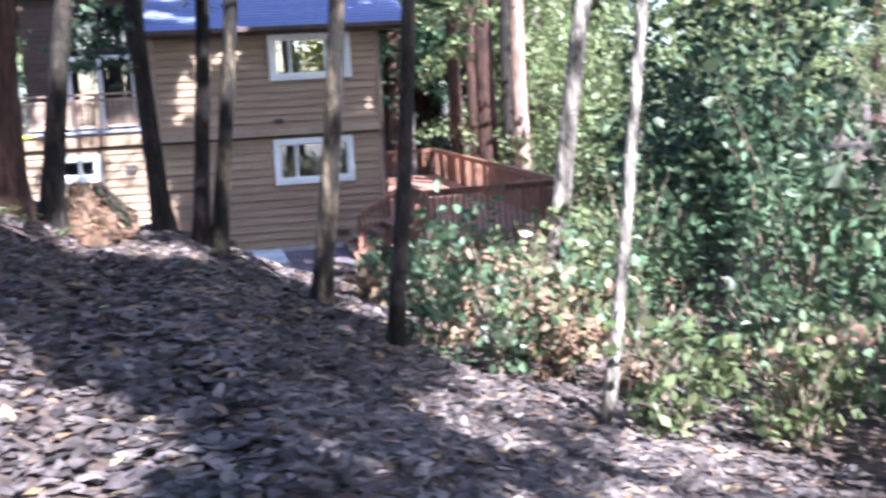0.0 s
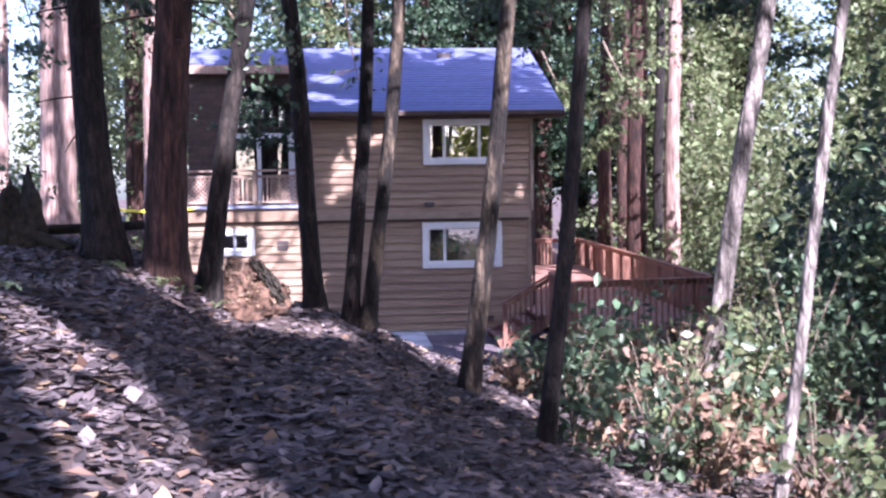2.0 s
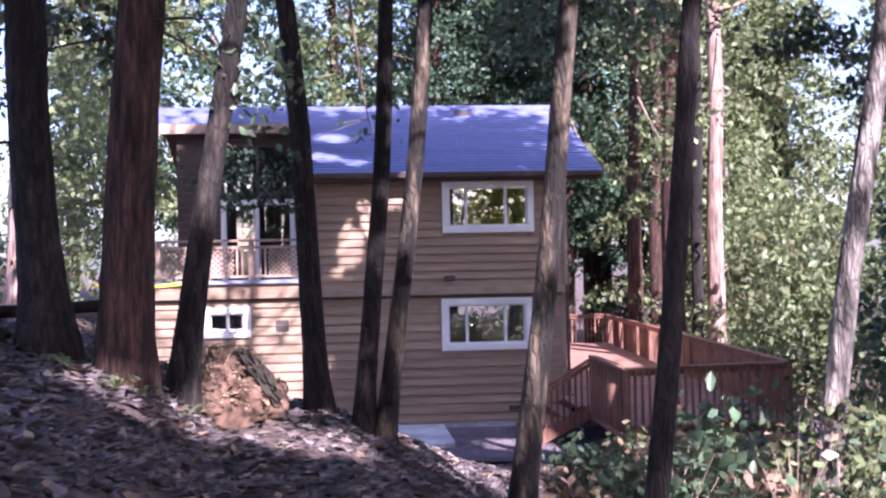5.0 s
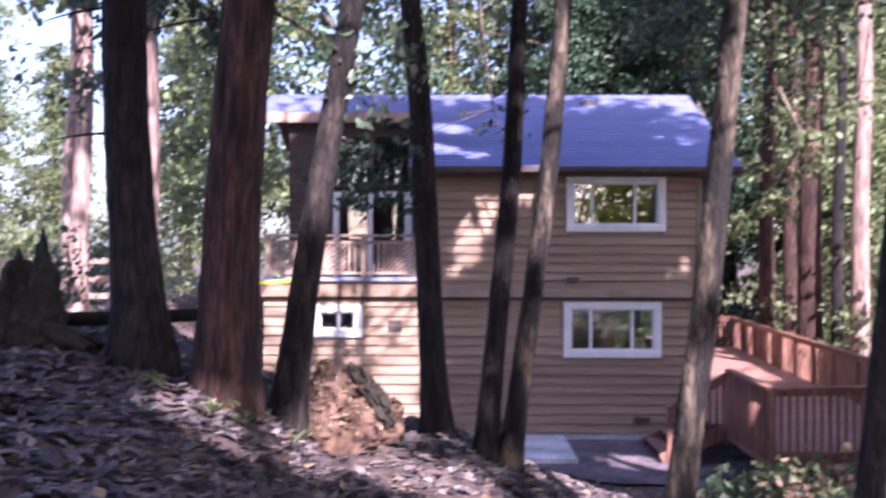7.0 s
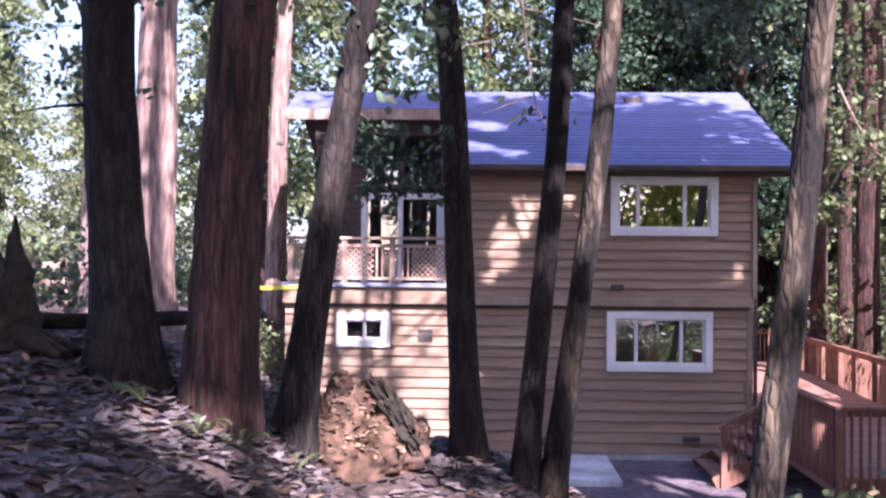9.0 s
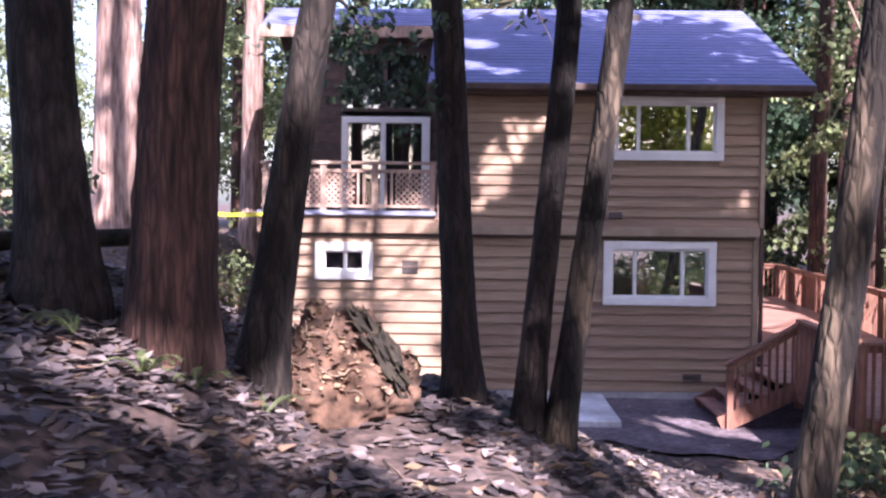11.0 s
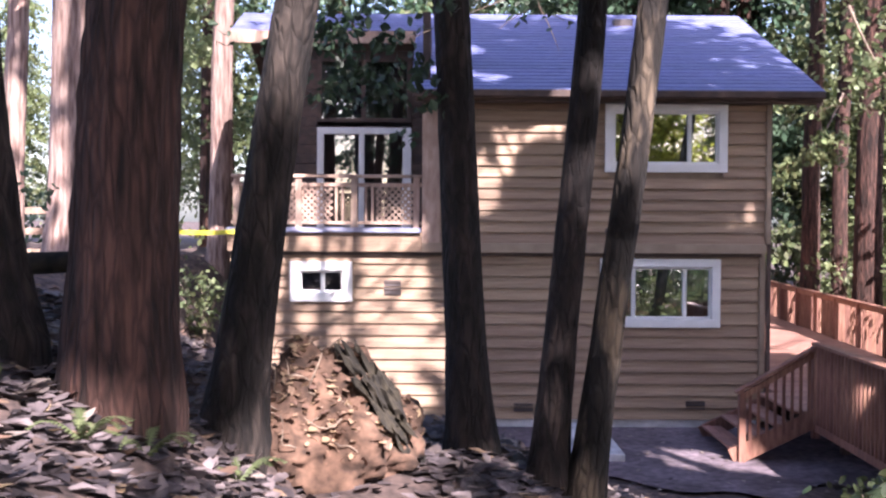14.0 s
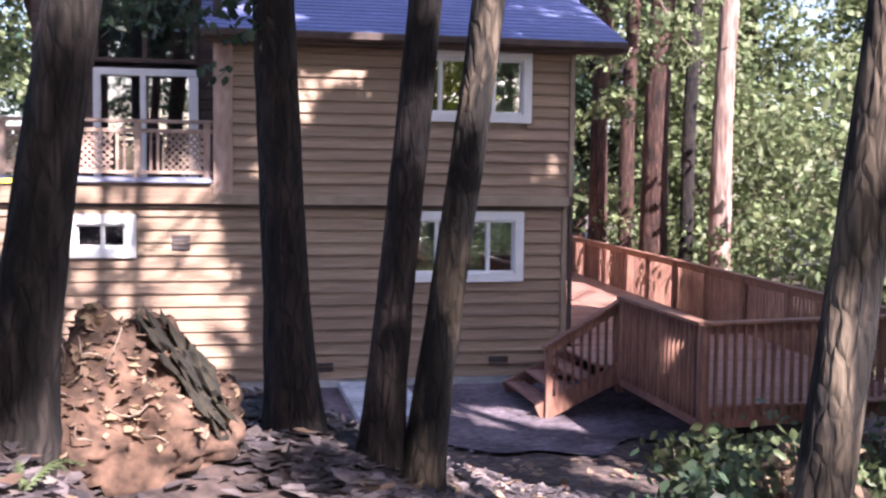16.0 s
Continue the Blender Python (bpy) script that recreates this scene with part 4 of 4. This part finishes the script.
# tall leafy saplings that fill the view on the right
for k, (x, y, h) in enumerate(((5.6, -13.5, 5.2), (6.8, -10.5, 6.5), (5.4, -17, 4.6), (7.6, -14.5, 6.5), (7.8, -6.5, 3.8), (6.6, -7.8, 4.5), (4.6, -19.5, 4.2))):
    shrub("sapling", "leafy understorey sapling on the slope", on(x, y), 1.7, h, 1900, 0.17, (M_LEAF, M_LEAF_DARK)[k % 2], 400 + k, stems=10, group="understorey saplings")
for k, (x, y, h) in enumerate(((9.2, 1.5, 4.5), (10.2, 5.5, 6.0), (9.0, -4.0, 4.0), (11.0, -1.0, 6.0), (9.6, 9.5, 5.5), (11.5, 10.5, 7.0), (8.6, -8.5, 3.5))):
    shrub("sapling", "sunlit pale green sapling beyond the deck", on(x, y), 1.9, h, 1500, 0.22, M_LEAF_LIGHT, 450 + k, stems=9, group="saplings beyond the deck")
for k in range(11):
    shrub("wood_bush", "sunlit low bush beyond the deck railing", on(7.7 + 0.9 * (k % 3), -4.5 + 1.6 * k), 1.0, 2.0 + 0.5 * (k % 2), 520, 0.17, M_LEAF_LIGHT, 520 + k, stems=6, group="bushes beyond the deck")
gb = np.random.default_rng(61)
for k in range(20):
    x, y = (gb.uniform(-17, -7.5), gb.uniform(7, 17)) if k < 12 else (gb.uniform(-6, 12), gb.uniform(15.5, 19))
    shrub("wood_bush", "pale leafy bush at the edge of the wood", on(x, y), gb.uniform(1.0, 1.6), gb.uniform(1.4, 2.6), 420, 0.22, (M_LEAF_LIGHT, M_LEAF)[k % 3 == 0], 470 + k, stems=6, group="bushes at the wood edge")
# twigs with leaves that hang into view from the limbs
for k, (x, y, z, lv) in enumerate(((-3.25, -11.3, 5.0, M_LEAF), (-2.95, -11.2, 5.3, M_LEAF), (-4.4, -11.8, 5.2, M_LEAF_DARK), (0.4, -12.1, 5.6, M_LEAF))):
    g = np.random.default_rng(500 + k)
    t = new("hanging_branch")
    t.location = (x, y, z)
    tagged(t, "thin leafy branch hanging from a tanoak", "branch")
    q = [np.array([0.5 * u, 0.1 * u, 0.55 - 0.85 * u]) for u in np.linspace(0, 1, 7)]
    v, f = tube_mesh(q, np.linspace(0.012, 0.003, 7), 5, 0.05, k)
    data_ob("twig", v, f, M_TWIG, t)
    c = np.array(q)[g.integers(1, 7, 110)] + g.normal(size=(110, 3)) * 0.13
    v, f = leaf_mesh(c, 0.11, g, 0.6)
    data_ob("foliage", v, f, lv, t)



def bough(x, y, z, drop, reach, n, leaves, seed, size=0.11, label="dark leafy bough hanging from a tanoak crown"):
    """A limb that comes down from the crown and ends in leafy side twigs."""
    g = np.random.default_rng(seed)
    t = new("hanging_bough")
    t.location = (x, y, z)
    tagged(t, label, "branch", "hanging boughs")
    a = g.uniform(0, 6.28)
    d = np.array([math.cos(a), math.sin(a), 0])
    q = [d * reach * (u - 1) + np.array([0, 0, drop * (1 - u) ** 1.6]) for u in np.linspace(0, 1, 12)]
    v, f = tube_mesh(q, np.linspace(0.03, 0.006, 12), 7, 0.05, seed)
    data_ob("limb", v, f, M_TWIG, t, smooth=True)
    cents = []
    for k in range(9):
        p = q[int(g.integers(5, 12))]
        e = p + g.normal(size=3) * np.array([0.55, 0.55, 0.12]) - np.array([0, 0, 0.18])
        w = [p + (e - p) * u - np.array([0, 0, 0.1 * u * u]) for u in np.linspace(0, 1, 5)]
        v, f = tube_mesh(w, np.linspace(0.008, 0.003, 5), 5, 0.0, seed + k)
        data_ob("twig", v, f, M_TWIG, t)
        cents += w[1:]
    cents = np.array(cents)
    c = cents[g.integers(0, len(cents), n)] + g.normal(size=(n, 3)) * np.array([0.13, 0.13, 0.07])
    c = c[unlit(c + np.array((x, y, z)), 0.05)]
    v, f = leaf_mesh(c, size, g, 0.5)
    data_ob("foliage", v, f, leaves, t)


# mostly the dark leaf copy: shade on these boughs is put into their colour
for k, (x, y, z, n) in enumerate(((0.5, -6.0, 6.7, 420), (1.2, -5.6, 6.05, 320), (1.9, -6.2, 7.0, 420), (0.0, -6.4, 7.2, 380), (-1.8, -6.2, 6.9, 340), (-1.47, -6.0, 5.15, 110), (2.9, -7.2, 6.6, 420), (-0.8, -5.0, 7.9, 420),
                                  (1.0, -5.0, 8.0, 460), (2.6, -5.2, 7.8, 460), (4.4, -7.5, 6.2, 420), (5.2, -8.5, 5.4, 420), (-3.0, -7.5, 6.2, 300), (-5.9, -8.5, 6.3, 380), (-4.8, -8.8, 6.0, 300), (-6.6, -7.0, 5.6, 340))):
    bough(x, y, z, 3.0, 1.6, n, M_LEAF_DARK if k % 3 else M_LEAF, 540 + k)
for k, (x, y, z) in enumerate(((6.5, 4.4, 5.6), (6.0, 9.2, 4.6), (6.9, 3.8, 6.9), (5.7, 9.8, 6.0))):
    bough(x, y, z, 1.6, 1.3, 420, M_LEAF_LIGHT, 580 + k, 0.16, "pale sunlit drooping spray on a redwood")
# unseen tree, placed where the upper window mirrors its yellow-green leaves
tree("maple_tree", "unseen yellow-green tree added for the upper window's reflection", on(6.3, -30.5), 6.3, 6.0, 0.3, M_BARK_DARK, 10.5, 1.3, (7000, 2.8, 3.6, 9.5, 0.26), M_LEAF_GOLD, 97, sides=16, shaped=False)
# a low leafy limb that reaches forward from the leaning tanoak
limb = new("leafy_limb")
limb.location = (-3.24, -11.25, 4.45)
tagged(limb, "dark leafy limb reaching out from the leaning tanoak", "branch")
g = np.random.default_rng(515)
q = [np.array([0.22 * u, 1.6 * u, 0.10 * math.sin(3 * u) - 0.25 * u * u]) for u in np.linspace(0, 1, 12)]
v, f = tube_mesh(q, np.linspace(0.022, 0.005, 12), 7, 0.05, 4)
data_ob("twig", v, f, M_TWIG, limb, smooth=True)
cl = np.array(q)[g.integers(7, 12, 60)] + g.normal(size=(60, 3)) * np.array([0.24, 0.22, 0.15]) + np.array([0, 0, -0.14])
c = (cl[:, None] + g.normal(size=(60, 11, 3)) * 0.05).reshape(-1, 3)
v, f = leaf_mesh(c, 0.075, g, 0.6)
# darker than the tanoak's own crown leaves, shade put into the colour
data_ob("foliage", v, f, M_LEAF_DARK, limb)

# ---- on the ground ----
# uprooted stump with its root plate
stump = new("uprooted_stump")
stump.location = (-3.2, -10.5, 1.74)
tagged(stump, "uprooted stump with tangled roots and moss", "stump")
bm = bmesh.new()
bmesh.ops.create_icosphere(bm, subdivisions=5, radius=1.0)
for v in bm.verts:
    p = v.co.copy()
    up = max(p.z, 0.0)
    d = noise.fractal(p * 1.9, 0.8, 2.1, 7)
    e = noise.fractal(p * 9.0 + Vector((5, 2, 1)), 0.9, 2.0, 4)
    v.co = Vector((p.x * (0.62 - 0.16 * up) - 0.06 * up, p.y * (0.62 - 0.30 * up), p.z * 0.56 if p.z > 0 else p.z * 0.4)) * (1 + 0.24 * d + 0.08 * e)
for f in bm.faces:
    f.smooth = True
plate = part("root_plate", bm, M_ROOT, stump)
g = np.random.default_rng(33)
pv = np.array([v.co[:] for v in plate.data.vertices])
front = pv[(pv[:, 1] < 0.02) & (pv[:, 2] > 0)]
for k in range(26):
    c0 = front[g.integers(0, len(front))] * 1.02
    d = np.array([g.normal() * 0.16, -0.05, g.normal() * 0.14])
    q = [c0 + d * u + np.array([0.03 * math.sin(5 * u + k), -0.03 * math.sin(3.1 * u), 0.03 * math.cos(6 * u + 2 * k)]) for u in np.linspace(0, 1, 8)]
    v, f = tube_mesh(q, np.linspace(0.006, 0.0025, 8), 6, 0.1, k)
    data_ob("root", v, f, M_TWIG, stump, smooth=True)
bm = bmesh.new()
bmesh.ops.create_icosphere(bm, subdivisions=4, radius=1.0)
for v in bm.verts:
    d = noise.fractal(v.co * 3.0 + Vector((3, 1, 0)), 1.0, 2.0, 5)
    v.co = Vector((v.co.x * 0.10, v.co.y * 0.34, v.co.z * 0.36)) * (1 + 0.55 * d)
bm.transform(Matrix.Translation((0.36, -0.04, 0.24)) @ Matrix.Rotation(radians(-33), 4, "Y"))
part("bark_slab", bm, M_MOSS, stump, "dark mossy slab of bark")
c = front[g.integers(0, len(front), 620)] * 1.01 + g.normal(0, 0.012, (620, 3))
v, f = leaf_mesh(c, 0.062, g, 0.1, 0.5, 1.4)
data_ob("leaf_cover", v, f, M_DRY, stump)["kind"] = "stuff"

# rotten broken stump on top of the bank
snag = new("broken_stump")
snag.location = (-5.95, -11.5, float(hill(-5.95, -11.5)))
tagged(snag, "dark rotten broken stump with a jagged top", "stump")
g = np.random.default_rng(71)
ang = np.linspace(0, 2 * np.pi, 30, endpoint=False)
rim = 0.62 + 0.22 * np.cos(ang - 1.2) + g.normal(0, 0.13, 30)
rim[[3, 4, 12, 20]] += (0.08, 0.14, 0.12, 0.1)
sv, sf = [], []
for i in range(13):
    u = i / 12
    r = (0.40 - 0.20 * u) * (1 + 0.12 * np.sin(3 * ang + 2 * u) + g.normal(0, 0.06, 30)) * (1 + 0.5 * max(0, 0.25 - u))
    sv += np.stack([r * 1.15 * np.cos(ang) + 0.06 * u, r * np.sin(ang), -0.15 + (rim + 0.15) * u], 1).tolist()
for i in range(13):         # hollow inside
    u = 1 - i / 12
    r = (0.40 - 0.20 * u) * (0.8 - 0.5 * (1 - u))
    sv += np.stack([r * 1.1 * np.cos(ang) + 0.06 * u, r * np.sin(ang), 0.1 + (rim - 0.1) * u], 1).tolist()
for i in range(25):
    for j in range(30):
        k = (j + 1) % 30
        sf.append((i * 30 + j, i * 30 + k, (i + 1) * 30 + k, (i + 1) * 30 + j))
data_ob("rotten_shell", sv, sf, M_MOSS, snag)
for k in range(7):
    a = g.uniform(0, 6.28)
    q = [np.array([math.cos(a) * (0.3 + 0.45 * u), math.sin(a) * (0.3 + 0.45 * u), 0.14 - 0.16 * u]) for u in np.linspace(0, 1, 6)]
    v, f = tube_mesh(q, np.linspace(0.085, 0.03, 6), 9, 0.1, k)
    data_ob("root", v, f, M_MOSS, snag, smooth=True)

# a log on the bank behind the big trunks
log = new("fallen_log")
tagged(log, "dark fallen log lying along the top of the bank", "log")
q = [np.array([-7.2 + 2.8 * u, -11.2 + 0.1 * u, 2.78 + 0.05 * u + 0.012 * math.sin(7 * u)]) for u in np.linspace(0, 1, 18)]
v, f = tube_mesh(q, np.linspace(0.075, 0.06, 18), 14, 0.05, 3, 6)
data_ob("log_body", v, f, M_MOSS, log, smooth=True)
fence = new("rail_fence")
tagged(fence, "weathered wooden rail fence beyond the bank", "fence")
for k in range(5):
    x = -16.5 + 1.7 * k
    z = float(hill(x, 4.5))
    box_part("post", (x - 0.07, x + 0.07, 4.43, 4.57, z - 0.3, z + 1.35), M_BALC, fence, bevel=0.01)
for k in range(3):
    z = float(hill(-13, 4.5)) + 0.35 + 0.4 * k
    beam("rail", (-16.6, 4.4, z), (-9.6, 4.4, z + 0.05), 0.05, 0.13, M_BALC, fence)
tape = new("yellow_tape")
tagged(tape, "yellow plastic marker tape strung between trees", "tape")
q = [(-6.5 + 1.6 * u, -2.0, 2.95 - 0.05 * math.sin(3.14 * u)) for u in np.linspace(0, 1, 12)]
tv = [(x, y, z + s) for x, y, z in q for s in (-0.03, 0.03)]
tape_ob = data_ob("ribbon", tv, [(2 * i, 2 * i + 2, 2 * i + 3, 2 * i + 1) for i in range(11)], M_TAPE, tape)
sol = tape_ob.modifiers.new("thickness", "SOLIDIFY")
sol.thickness = 0.004
for k, (x, y, r, h, lv) in enumerate(((-5.6, -1.5, 0.5, 0.7, M_LEAF_LIGHT), (-6.3, 1.0, 0.8, 1.2, M_LEAF_LIGHT), (-8.5, -3, 0.9, 1.4, M_LEAF), (-4.9, -0.9, 0.4, 0.45, M_LEAF), (-10, -9, 1.0, 1.6, M_LEAF_DARK), (-7.2, -13.0, 0.5, 0.8, M_LEAF_DARK))):
    shrub("hazel_bush", "small leafy bush at the side of the house", on(x, y), r, h, 380, 0.12, lv, 600 + k, group="bushes by the house")


def fern(base, seed, r=0.5, material=M_LEAF):
    g = np.random.default_rng(seed)
    t = new("fern")
    t.location = base
    tagged(t, "small fern tuft growing on the leafy bank", "fern")
    for k in range(9):
        a = g.uniform(0, 6.28)
        L = r * g.uniform(0.7, 1.1)
        d = np.array([math.cos(a), math.sin(a), 0])
        vs = [d * L * u + np.array([0, 0, 0.42 * L * math.sin(2.4 * u) + 0.02]) for u in np.linspace(0, 1, 15)]
        fs = []
        for i in range(14):
            wd = 0.15 * L * math.sin(3.0 * i / 13 + 0.14)
            for sg in (1, -1):
                vs.append(vs[i] + np.array([-math.sin(a), math.cos(a), -0.1]) * sg * wd + d * 0.035)
                fs.append((i, len(vs) - 1, i + 1))
        data_ob("frond", [tuple(q) for q in vs], fs, material, t)


for k, (x, y, r) in enumerate(((-3.75, -12.5, 0.28), (-3.95, -12.75, 0.24), (-3.45, -11.95, 0.22), (-4.4, -12.5, 0.26), (-4.4, -18.2, 0.5))):
    fern(on(x, y, 0.02), 700 + k, r, M_LEAF_LIGHT if k < 4 else M_LEAF)

# sticks
g = np.random.default_rng(44)
for k in range(34):
    x, y = g.uniform(-5.5, 1.0), g.uniform(-25, -9.5)
    a, L = g.uniform(0, 3.14), g.uniform(0.3, 1.2)
    q = []
    for u in np.linspace(-0.5, 0.5, 7):
        px, py = x + math.cos(a) * L * u, y + math.sin(a) * L * u + 0.03 * math.sin(9 * u + k)
        q.append((px, py, float(rough_ground(px, py)) + 0.022))
    v, f = tube_mesh(q, np.linspace(0.012, 0.005, 7), 6, 0.1, k)
    o = data_ob("fallen_stick", v, f, M_TWIG, smooth=True)
    tagged(o, "dry fallen stick lying on the leaf litter", "stick", "sticks on the ground")

# leaf litter
g = np.random.default_rng(9)


def litter(n, x0, x1, y0, y1, size):
    x, y = g.uniform(x0, x1, n), g.uniform(y0, y1, n)
    keep = g.uniform(0, 1, n) < np.where(x - (-1.6 - 0.07 * (y + 27)) > 4.5, 0.5, 1.0)
    keep &= ~((y > -4.6) & (x > -2.2))
    along = np.clip(((x + 3.2) * 1.3 - (y + 10.6) * 2.4) / 7.45, 0, 1)
    bare = np.hypot(x + 3.2 - 1.3 * along, y + 10.6 + 2.4 * along)
    keep &= (bare > 0.42) | (g.uniform(0, 1, n) < 0.16)
    x, y = x[keep], y[keep]
    c = np.stack([x, y, rough_ground(x, y) + g.uniform(0.008, 0.035, len(x))], 1)
    return leaf_mesh(c, size, g, 0.0, 0.80, 1.45)


v, f = litter(56000, -7.0, 3.5, -26.5, -7.0, 0.118)
tagged(data_ob("leaf_litter", v, f, M_LITTER), "dry fallen leaves covering the path and banks", "leaf litter", kind="stuff")
v, f = litter(5600, -6.5, 2.5, -26.5, -8.0, 0.135)
tagged(data_ob("pale_leaves", v, f, M_LEAFPALE), "broad pale fallen leaves lying over the darker litter", "leaf litter", kind="stuff")
dx, dy = g.uniform(-1.6, 7.0, 330), g.uniform(-4.4, -0.2, 330)
v, f = leaf_mesh(np.stack([dx, dy, hill(dx, dy) + 0.05], 1), 0.075, g, 0.0, 0.85, 1.5)
tagged(data_ob("drive_leaves", v, f, M_LEAFPALE), "few dry leaves blown over the dark drive", "leaf litter", kind="stuff")
v, f = litter(12000, -12, 9, -24, 6, 0.13)
tagged(data_ob("scattered_leaves", v, f, M_DRY), "paler dry leaves scattered over the slope", "leaf litter", kind="stuff")
